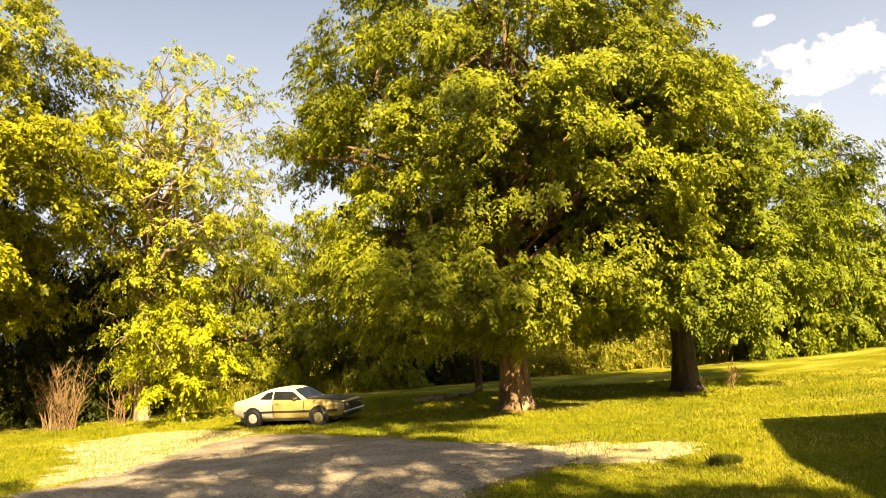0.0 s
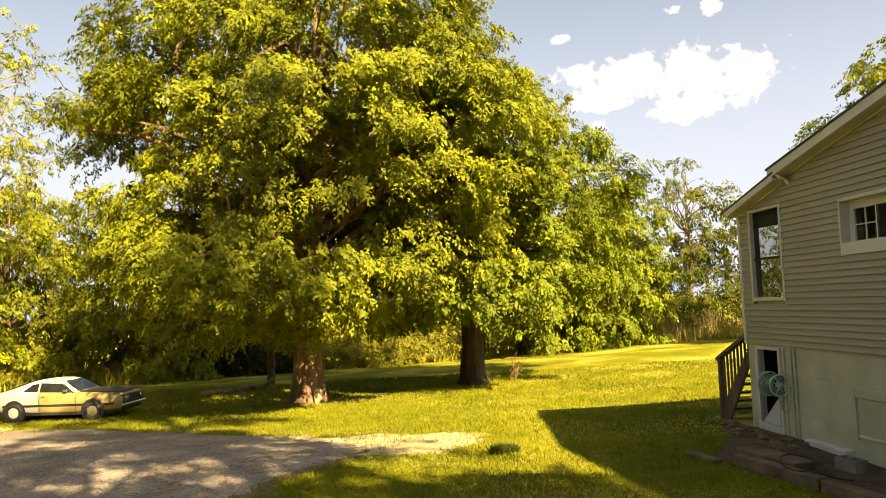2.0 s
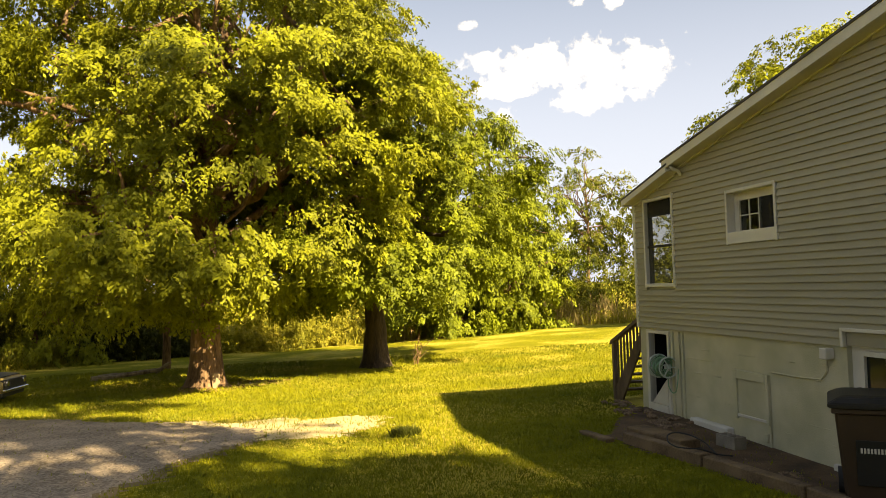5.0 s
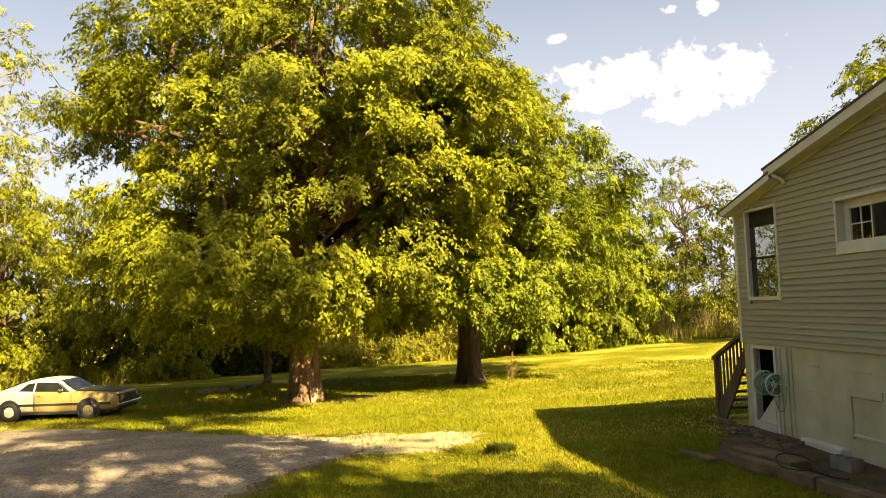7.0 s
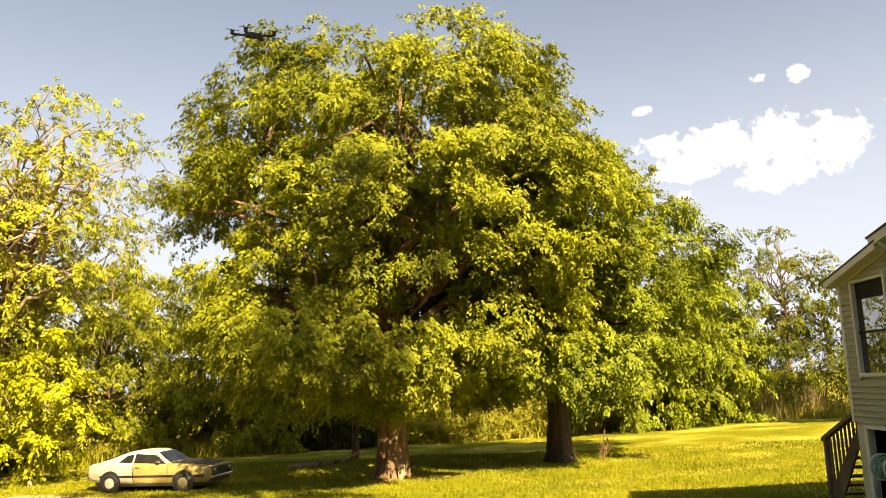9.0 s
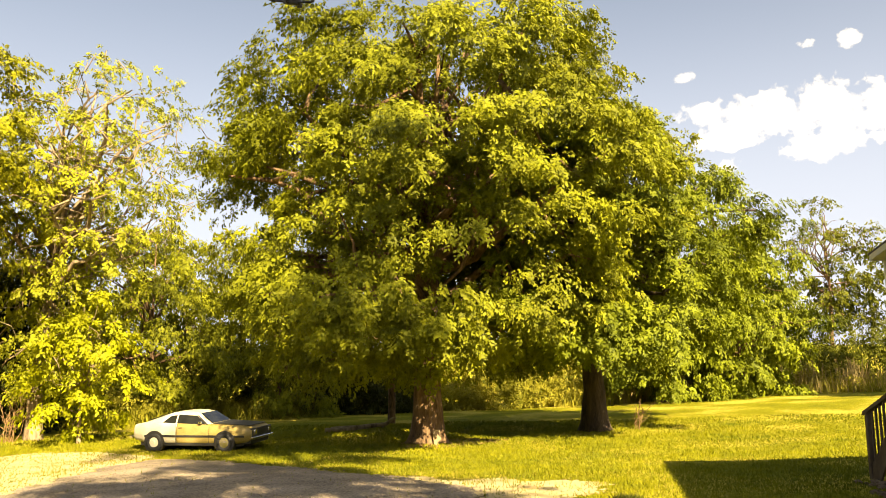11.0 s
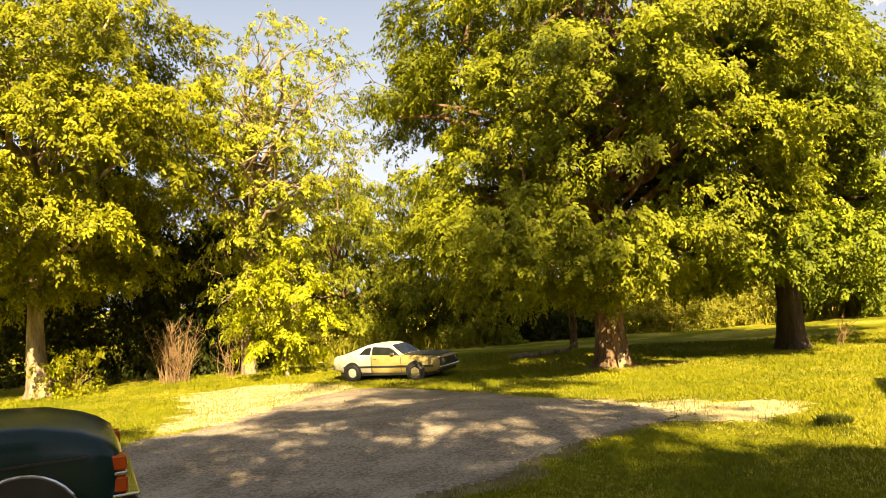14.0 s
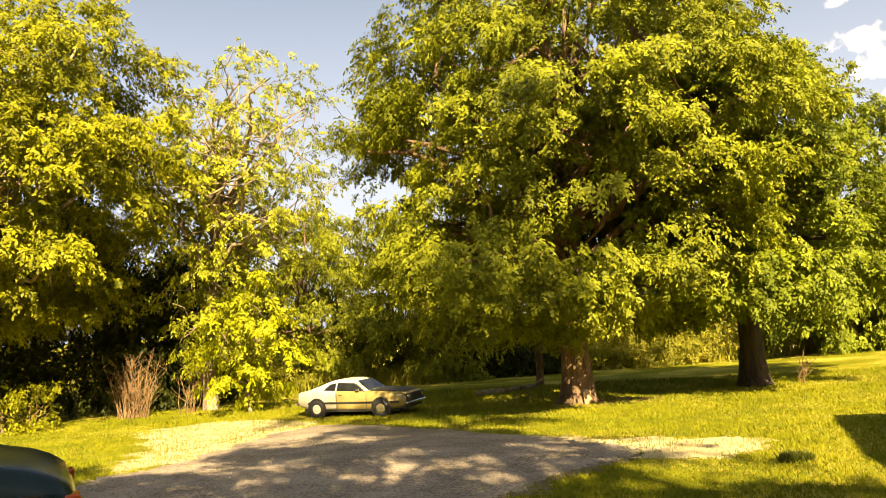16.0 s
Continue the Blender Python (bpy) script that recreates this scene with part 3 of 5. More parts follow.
    mid = (lean[0] * 0.5, lean[1] * 0.5, (profile[0][0] + top) / 2)
    rr = tip_r * (0.65 + 0.7 * rng.random(len(c)))
    leaf_mesh("crown", c, rr, per, leaf, mat, t, rng, droop, mid, sprig=sprig)
    return t


def low_boughs(seed, n, xs, ys, zs):
    """Tips of boughs that hang low on the side towards the drive."""
    rng = np.random.default_rng(seed)
    return np.c_[rng.uniform(*xs, n), rng.uniform(*ys, n), rng.uniform(*zs, n)]


def ivy_columns(seed):
    """Leafy growth that climbs the rising stems of the sparse tree."""
    rng = np.random.default_rng(seed)
    tips = []
    for dx, dy, top in ((0.9, 0.0, 10.8), (2.6, -0.4, 10.2), (-1.6, 0.3, 9.6), (3.6, 0.5, 8.6), (0.1, -0.5, 7.0)):
        t = rng.random(34)
        z = 1.6 + (top - 1.6) * t
        tips.append(np.c_[dx * t ** 1.3 + rng.normal(0, 0.22, 34), dy * t + rng.normal(0, 0.22, 34), z])
    return np.concatenate(tips)


def build_trees():
    tree("tree", 2.8, 25.4, "huge spreading shade tree in full yellow-green leaf on the lawn",
         [(2.5, 2.6), (3.3, 4.6), (4.6, 5.7), (7.0, 6.5), (9.5, 6.5), (11.3, 6.2), (12.6, 5.6), (13.5, 4.8), (14.2, 3.3)], 1980, 168, 0.132, 0.52, M_LEAF_A, 0.56, 3.2, 11, limbs=60, lobes=0.30, lean=(0.6, 0.0), shell=0.6, pad=0.85, hollow=(-2.0, 4.0, 0.0, 4.3, 6.9),
         extra=np.concatenate([low_boughs(1, 62, (-3.6, 0.8), (-6.2, -4.4), (3.2, 4.6)), low_boughs(3, 34, (3.8, 6.1), (-1.6, 1.6), (12.0, 14.2)), low_boughs(4, 12, (5.0, 6.0), (-0.7, 0.7), (14.2, 15.0)), low_boughs(6, 34, (5.2, 6.7), (-2.2, 1.6), (9.5, 12.2)), low_boughs(7, 90, (-4.2, 3.6), (-3.6, 3.0), (12.4, 14.4)), low_boughs(8, 60, (-6.4, -4.2), (-2.6, 2.0), (8.5, 13.0))]))
    # Shade of the crown is painted into this trunk's bark.
    tree("tree", 9.05, 27.3, "broad shade tree in leaf beside the larger one, crown shade coloured into its trunk",
         [(2.7, 2.4), (3.3, 4.3), (4.4, 5.1), (6.5, 5.3), (8.4, 5.0), (9.6, 4.4), (11.0, 2.8), (12.0, 1.0)], 1300, 168, 0.132, 0.52, M_LEAF_B, 0.50, 2.4, 23, bark=M_BARK_SHADED, limbs=40, lobes=0.24, shell=0.6, pad=0.85, hollow=(-2.4, 0.9, 0.0, 4.0, 6.0), extra=low_boughs(2, 62, (-3.0, 1.4), (-5.2, -3.9), (2.9, 4.2)))
    tree("tree", 21.4, 39.4, "drooping leafy tree at the meadow's edge",
         [(0.5, 2.2), (2.2, 3.0), (5.0, 3.1), (7.6, 2.5), (9.4, 0.9)], 420, 98, 0.20, 0.60, M_LEAF_B, 0.18, 1.6, 31, limbs=16, droop=0.7)
    tree("tree", 17.0, 39.8, "leafy young tree in the hedge behind the tree with the shaded trunk",
         [(0.5, 1.8), (2.2, 2.6), (5.0, 2.6), (7.0, 1.8), (8.0, 0.7)], 320, 98, 0.20, 0.60, M_LEAF_B, 0.16, 1.6, 33, limbs=14, droop=0.7)
    tree("tree", 32.0, 47.0, "thin airy tree above the far woods",
         [(5.0, 1.0), (7.6, 2.2), (10.0, 2.8), (12.4, 1.2)], 130, 45, 0.2, 0.6, M_LEAF_W, 0.16, 5.0, 37, limbs=26, twigs=40)
    tree("tree", 31.4, 26.2, "tall tree rising behind the house roof",
         [(4.0, 3.0), (7.0, 4.4), (10.0, 4.6), (12.6, 3.6), (14.4, 1.4)], 620, 112, 0.19, 0.66, M_LEAF_A, 0.3, 4.0, 41, limbs=18)
    tree("tree", -10.9, 29.6, "tall sparse tree in thin yellow spring leaf",
         [(2.0, 1.3), (4.0, 2.2), (6.0, 3.2), (8.0, 4.6), (10.0, 4.9), (12.0, 3.8), (14.0, 1.6)], 620, 56, 0.13, 0.42, M_LEAF_G, 0.30, 3.8, 43, bark=M_BARK_PALE, limbs=60, lobes=0.34, shell=0.15, lean=(2.0, 0.0), twigs=260, flare=1.25, cluster=3, pad=0.6, extra=ivy_columns(44))
    tree("tree", -17.2, 25.8, "big dense dark-leaved tree at the wood's edge",
         [(3.4, 2.0), (5.0, 4.0), (7.2, 5.3), (9.5, 5.5), (12.5, 4.8), (14.6, 2.4), (15.4, 0.8)], 1350, 126, 0.155, 0.60, M_LEAF_H, 0.42, 2.6, 47, bark=M_BARK_PALE, limbs=28, lobes=0.28, lean=(1.6, 0.0))
    tree("sapling", -8.9, 28.2, "small bright yellow-green sapling with several thin stems",
         [(0.5, 0.8), (1.2, 1.4), (2.4, 1.6), (3.8, 1.3), (5.1, 0.5)], 100, 70, 0.16, 0.36, M_LEAF_J, 0.07, 0.8, 53, bark=M_BARK_PALE, limbs=22, lobes=0.5, shell=0.3, cluster=5, pad=0.7)
    # weeping mass behind the parked car
    tree("tree", -9.4, 40.2, "drooping leafy tree in the thicket behind the car",
         [(0.9, 2.8), (2.8, 4.0), (5.8, 4.2), (8.2, 3.0), (9.8, 1.2)], 480, 117, 0.16, 0.68, M_LEAF_A, 0.2, 1.8, 59, limbs=16, droop=0.8)
    tree("tree", -3.4, 42.4, "drooping leafy tree in the shaded thicket",
         [(0.9, 3.0), (2.8, 4.2), (5.8, 4.3), (8.0, 3.0), (9.4, 1.2)], 480, 117, 0.16, 0.68, M_LEAF_A, 0.2, 1.8, 61, limbs=16, droop=0.8)


def build_shade_trees():
    """Unseen trees behind the viewer whose crowns throw dappled shade on drive and coupe."""
    spots = [(2.4, -9.6, 17.5, 5.0, 1.8, 4.9, 340), (9.8, -14.8, 17.0, 4.2, -0.4, 1.0, 480), (-3.2, -11.5, 17.0, 3.6, 1.6, 2.4, 330), (6.9, -10.3, 16.0, 3.0, -1.2, 0.6, 280)]
    for i, (x, y, h, r, lx, ly, n) in enumerate(spots):
        tree("tree", x, y, "leafy yard tree casting dappled shade over the drive",
             [(h * 0.62, r * 0.6), (h * 0.72, r), (h * 0.88, r * 0.9), (h, r * 0.3)], n, 64, 0.30, 0.74, M_LEAF_B, 0.3, h * 0.5, 71 + i, limbs=12, lobes=0.4, lean=(lx, ly), shell=0.1)
    # Added out of view: its high crown is set to dapple the coupe.
    tree("tree", 5.9, -11.6, "unseen tall tree added to dapple the parked coupe with shade",
         [(21.5, 1.6), (23.5, 3.2), (25.6, 3.2), (27.4, 1.2)], 120, 52, 0.30, 0.62, M_LEAF_B, 0.36, 19.0, 83, limbs=12, lobes=0.4, lean=(2.5, 4.6), shell=0.1)


def build_woods():
    rng = np.random.default_rng(5)
    def wood(name, pts, height, count, per, leaf, mat, label, depth=3.0, low=0.2, r=0.8, seed=1.0):
        pts = np.array(pts, float)
        seg = np.hypot(*np.diff(pts, axis=0).T)
        cum = np.r_[0, np.cumsum(seg)]
        s = rng.random(count) * cum[-1]
        x = np.interp(s, cum, pts[:, 0])
        y = np.interp(s, cum, pts[:, 1])
        tall = np.array([height * (0.78 + 0.55 * noise.noise((a * 0.16 + seed, seed, 0)) + 0.22 * noise.noise((a * 0.6, seed, 3))) for a in s])
        z = low + (tall - low) * rng.random(count) ** 0.8
        off = depth * (rng.random(count) - 0.5) - 0.9 * (1 - z / height)
        d = np.hypot(x, y)
        x, y = x * (1 + off / d), y * (1 + off / d)
        c = np.c_[x, y, z + gz(x, y)]
        ob = leaf_mesh(name, c, r * (0.7 + 0.6 * rng.random(count)), per, leaf, mat, None, rng, 0.4)
        return tagged(ob, label, "woods", kind="stuff")
    wood("far_woods", [(-60, 30), (-34, 38), (-22, 43), (-12, 48), (0, 53), (10, 55)], 10.6, 1100, 63, 0.28, M_LEAF_H, "dense dark woods closing the yard", 6.0, 0.2, 1.2, 2.0)
    wood("far_woods", [(6, 56), (20, 58), (31, 54)], 6.6, 450, 54, 0.30, M_LEAF_W, "hazy green woods beyond the meadow", 5.0, 0.2, 1.1, 7.0)
    wood("far_woods", [(29, 53), (38, 47), (48, 40), (66, 27)], 9.6, 1000, 63, 0.27, M_LEAF_W, "green woods behind the house", 5.0, 0.2, 1.1, 17.0)
    # Unseen ring at the viewer's back, added to block sky light from the yard.
    wood("far_woods", [(-75, 16), (-52, -14), (-24, -34), (10, -38), (44, -30)], 17.0, 900, 81, 0.75, M_LEAF_H, "unseen woods added behind the viewer to cut the sky's fill light", 6.0, 0.3, 2.0, 21.0)
    # The wood's deep shade is carried by this thicket's leaf colour.
    wood("thicket", [(-27, 30.5), (-19, 31.6), (-14.5, 31.8), (-11.6, 33.2)], 8.6, 1100, 84, 0.20, M_LEAF_D, "thicket at the wood's edge, deep shade coloured into its leaves", 2.6, 0.2, 0.8, 4.0)
    # Darkness of the hollow comes from the bushes' leaf colour.
    wood("thicket", [(-1.5, 43.2), (1.0, 42.8), (4.2, 43.2)], 3.6, 220, 84, 0.17, M_LEAF_D, "bushes behind the big tree, the hollow's shade coloured into their leaves", 1.6, 0.1, 0.6, 25.0)
    wood("thicket", [(21, 45), (28, 44.6), (35, 42.8), (48, 36)], 5.0, 460, 72, 0.2, M_LEAF_W, "leafy undergrowth below the far woods", 2.0, 0.1, 0.8, 27.0)
    wood("thicket", [(-13.5, 35), (-9, 39.5), (-3, 44.5), (5, 45.5)], 4.0, 420, 72, 0.18, M_LEAF_W, "tangled undergrowth at the lawn's far edge", 2.0, 0.1, 0.7, 9.0)
    wood("thicket", [(4, 44.6), (9, 44.0), (16, 44), (22, 44)], 4.0, 460, 72, 0.17, M_WEED, "bright bushes along the lawn's far edge", 1.6, 0.1, 0.6, 12.0)


def stalks(name, pts, count, height, mat, label, depth=1.5, width=0.02, lean=0.18, seed=1):
    """Tall weeds and dry stalks: thin upright blades along a line."""
    rng = np.random.default_rng(seed)
    pts = np.array(pts, float)
    seg = np.hypot(*np.diff(pts, axis=0).T)
    cum = np.r_[0, np.cumsum(seg)]
    s = rng.random(count) * cum[-1]
    x = np.interp(s, cum, pts[:, 0]) + rng.normal(0, depth * 0.35, count)
    y = np.interp(s, cum, pts[:, 1]) + rng.normal(0, depth * 0.5, count)
    z = gz(x, y)
    clump = np.array([0.75 + 0.6 * noise.noise((a * 0.7, b * 0.7, seed)) for a, b in zip(x, y)])
    h = height * (0.45 + 0.75 * rng.random(count)) * clump
    a = rng.random(count) * math.pi
    w = width * (0.6 + rng.random(count))
    dx, dy = np.cos(a) * w, np.sin(a) * w
    lx, ly = rng.normal(0, lean, count) * h, rng.normal(0, lean, count) * h
    v = np.empty((count, 4, 3))
    v[:, 0] = np.c_[x - dx, y - dy, z - 0.02]
    v[:, 1] = np.c_[x + dx, y + dy, z - 0.02]
    v[:, 2] = np.c_[x + lx + dx * 0.3, y + ly + dy * 0.3, z + h]
    v[:, 3] = np.c_[x + lx * 0.9 - dx * 0.3, y + ly * 0.9 - dy * 0.3, z + h * 0.97]
    ob = mesh_from(name, v.reshape(-1, 3), np.arange(count * 4).reshape(-1, 4), mat)
    return tagged(ob, label, "weeds", kind="stuff")


def build_weeds():
    rng = np.random.default_rng(15)
    for line, n in (([(-10.6, 34.5), (-7.2, 38.4), (-4.0, 41.8), (-2.0, 43.6)], 200), ([(5, 43.2), (11, 42.8), (17, 42.6), (26, 42.0), (34, 41)], 320)):
        P = np.array(line, float)
        q = rng.random(n) * (len(P) - 1)
        x = np.interp(q, range(len(P)), P[:, 0]) + rng.normal(0, 0.4, n)
        y = np.interp(q, range(len(P)), P[:, 1]) + rng.normal(0, 0.5, n)
        tall = np.array([1.2 + 1.3 * noise.noise((a * 0.45, b * 0.45, 6)) for a, b in zip(x, y)])
        c = np.c_[x, y, gz(x, y) + 0.12 + np.maximum(tall, 0.3) * rng.random(n)]
        tagged(leaf_mesh("weed_bushes", c, np.full(n, 0.45), 110, 0.14, M_WEED, None, rng, 0.2), "bright yellow-green weedy bushes at the lawn's edge", "weeds", kind="stuff")
    stalks("tall_weeds", [(-10.8, 33.5), (-7.4, 37.6), (-4.2, 40.8), (-2, 42.8)], 1300, 1.0, M_WEED, "tall yellow-green weeds at the lawn's edge", 1.6, 0.022, 0.28, 3)
    stalks("tall_weeds", [(12, 42.2), (18, 42.0), (26, 41.2), (34, 40)], 1800, 1.0, M_WEED, "tall green weeds along the meadow's edge", 1.5, 0.022, 0.28, 4)
    stalks("dry_stalks", [(15, 43), (19, 42.8), (25, 42.4), (34, 41.2)], 3600, 1.7, M_STRAW, "tall dry straw-coloured stalks at the meadow's edge", 1.8, 0.016, 0.14, 5)


def cane_shrub(x, y, h, w, n, seed, label, spread=0.35):
    rng = np.random.default_rng(seed)
    t = thing("dry_shrub", pose(x, y, gzf(x, y)), label, "shrub")
    bm = bmesh.new()
    for i in range(n):
        a = rng.random() * 2 * math.pi
        r = w * 0.35 * rng.random() ** 0.5
        base = Vector((r * math.cos(a), r * math.sin(a) * 0.6, -0.03))
        hh = h * (0.5 + 0.55 * rng.random())
        tip = base + Vector((rng.normal(0, spread) * w + 0.12, rng.normal(0, spread) * w * 0.5, hh))
        path = bend_path(base, tip, rng, 5, 0.13)
        tube(bm, path, [0.016, 0.014, 0.012, 0.009, 0.007, 0.004], 5)
        for j in (2, 3, 4):
            e = Vector(path[j]) + Vector((rng.normal(0, 0.28), rng.normal(0, 0.2), 0.18 + 0.35 * rng.random()))
            tube(bm, bend_path(path[j], e, rng, 2, 0.25), [0.010, 0.007, 0.003], 4)
    part("cane_clump", bm, M_TWIG, t)


def leafy_shrub(x, y, h, w, seed, mat, label):
    rng = np.random.default_rng(seed)
    t = thing("shrub", pose(x, y, gzf(x, y)), label, "shrub")
    c = np.c_[rng.normal(0, w * 0.32, 46), rng.normal(0, w * 0.3, 46), h * (0.1 + 0.85 * rng.random(46))]
    bm = bmesh.new()
    for k in range(18):
        tube(bm, bend_path((0, 0, -0.03), c[k], rng, 4, 0.15), [0.02, 0.016, 0.012, 0.008, 0.004], 5)
    part("stem", bm, M_TWIG, t)
    leaf_mesh("foliage", c, np.full(46, 0.26), 46, 0.13, mat, t, rng, 0.3)


def build_grass():
    """Blades of the lawn, dense near the viewer."""
    rng = np.random.default_rng(8)
    n = 330000
    r = 6.5 + 26.0 * rng.random(n) ** 1.5
    a = radians(-42) + radians(95) * rng.random(n)
    x, y = r * np.sin(a), r * np.cos(a)
    def inside(poly_):
        out = np.zeros(n, bool)
        P = np.array(poly_, float)
        for k in range(len(P)):
            (ax, ay), (bx, by) = P[k], P[k - 1]
            out ^= ((ay > y) != (by > y)) & (x < (bx - ax) * (y - ay) / (by - ay + 1e-9) + ax)
        return out
    keep = ~(inside(GRAVEL) & (rng.random(n) < 0.985))
    keep &= ~(inside([(2.4, 13.2), (1.6, 12.0), (0.6, 11.0), (-0.3, 9.4), (-1.4, 8.2), (-2.4, 7.6), (-2.6, 8.3), (-0.6, 10.4), (1.5, 12.8)]) & (rng.random(n) < 0.6))
    keep &= ~(inside(TAN) & (rng.random(n) < 0.72))
    keep &= ~(inside(TAN_B) & (rng.random(n) < 0.8))
    keep &= ~(inside(SOIL) & (rng.random(n) < 0.97))
    lx = (x - HX) * UX + (y - HY) * UY
    ly = (x - HX) * UY * -1 + (y - HY) * UX
    keep &= ~((lx > -1.6) & (ly > -0.05))
    x, y, r = x[keep], y[keep], r[keep]
    n = len(x)
    z = gz(x, y)
    clump = np.array([noise.noise((p * 0.55, q * 0.55, 2)) for p, q in zip(x, y)])
    h = (0.028 + 0.034 * rng.random(n)) * (1.0 + 0.6 * clump) * (0.85 + r * 0.016)
    b = rng.random(n) * math.pi
    w = 0.003 + 0.0006 * r
    dx, dy = np.cos(b) * w, np.sin(b) * w
    tx, ty = rng.normal(0, 0.55, n) * h, rng.normal(0, 0.55, n) * h
    v = np.empty((n, 3, 3))
    v[:, 0] = np.c_[x - dx, y - dy, z - 0.005]
    v[:, 1] = np.c_[x + dx, y + dy, z - 0.005]
    v[:, 2] = np.c_[x + tx, y + ty, z + h]
    ob = mesh_from("grass", v.reshape(-1, 3), np.arange(n * 3).reshape(-1, 3), M_GRASS)
    tagged(ob, "short yellow-green lawn grass blades", "grass", kind="stuff")


def build_gravel_stones():
    """Loose stones on the drive and along its frayed rim."""
    rng = np.random.default_rng(18)
    n = 16000
    x, y = rng.uniform(-8.0, 3.6, n), rng.uniform(6.4, 19.0, n)
    P = np.array(GRAVEL, float)
    def inside(px, py):
        out = np.zeros(len(px), bool)
        for k in range(len(P)):
            (ax, ay), (bx, by) = P[k], P[k - 1]
            out ^= ((ay > py) != (by > py)) & (px < (bx - ax) * (py - ay) / (by - ay + 1e-9) + ax)
        return out
    keep = inside(x, y)
    x, y = x[keep], y[keep]
    # some stones are kicked out into the grass
    x, y = x + rng.normal(0, 0.16, len(x)), y + rng.normal(0, 0.16, len(x))
    n = len(x)
    r = 0.010 + 0.022 * rng.random(n) ** 3
    z = gz(x, y) + 0.012
    a = rng.random(n) * 6.283
    c, s = np.cos(a) * r, np.sin(a) * r
    st = 0.6 + 0.6 * rng.random(n)
    v = np.empty((n, 5, 3))
    v[:, 0] = np.c_[x + c, y + s, z]
    v[:, 1] = np.c_[x - s * st, y + c * st, z]
    v[:, 2] = np.c_[x - c, y - s, z]
    v[:, 3] = np.c_[x + s * st, y - c * st, z]
    v[:, 4] = np.c_[x + c * 0.2, y + s * 0.2, z + r * 0.9]
    base = np.arange(n)[:, None, None] * 5
    q = (np.array([[0, 1, 4], [1, 2, 4], [2, 3, 4], [3, 0, 4]])[None] + base).reshape(-1, 3)
    ob = mesh_from("gravel_stones", v.reshape(-1, 3), q, M_GRAVEL)
    tagged(ob, "loose grey-brown gravel stones on the drive", "gravel", kind="stuff")


# ---- house ----
HX, HY = 9.366, 12.142
UX, UY = -0.1886, -0.9821
HOUSE = Matrix(((UX, -UY, 0, HX), (UY, UX, 0, HY), (0, 0, 1, 0), (0, 0, 0, 1)))    # local x along the gable wall, y into the house
SOIL = [(6.9, 10.1), (7.4, 10.4), (9.3, 12.4), (9.3, 11.0), (8.5, 6.5), (7.9, 3.0), (6.3, 3.0), (6.9, 6.1), (7.0, 8.2)]
SILL, COURSE = 1.55, 0.100


def porch_z(s):
    return 3.88 + 0.236 * s


def main_z(s):
    return 4.345 + 0.192 * (s - 1.62)


def rake_z(s):
    """Underside of the roof along the gable wall: low porch roof, then the main pitch."""
    if s < 1.62:
        return porch_z(s) + 0.02
    return main_z(s) + 0.02 if s < 7.6 else main_z(15.2 - s) + 0.02


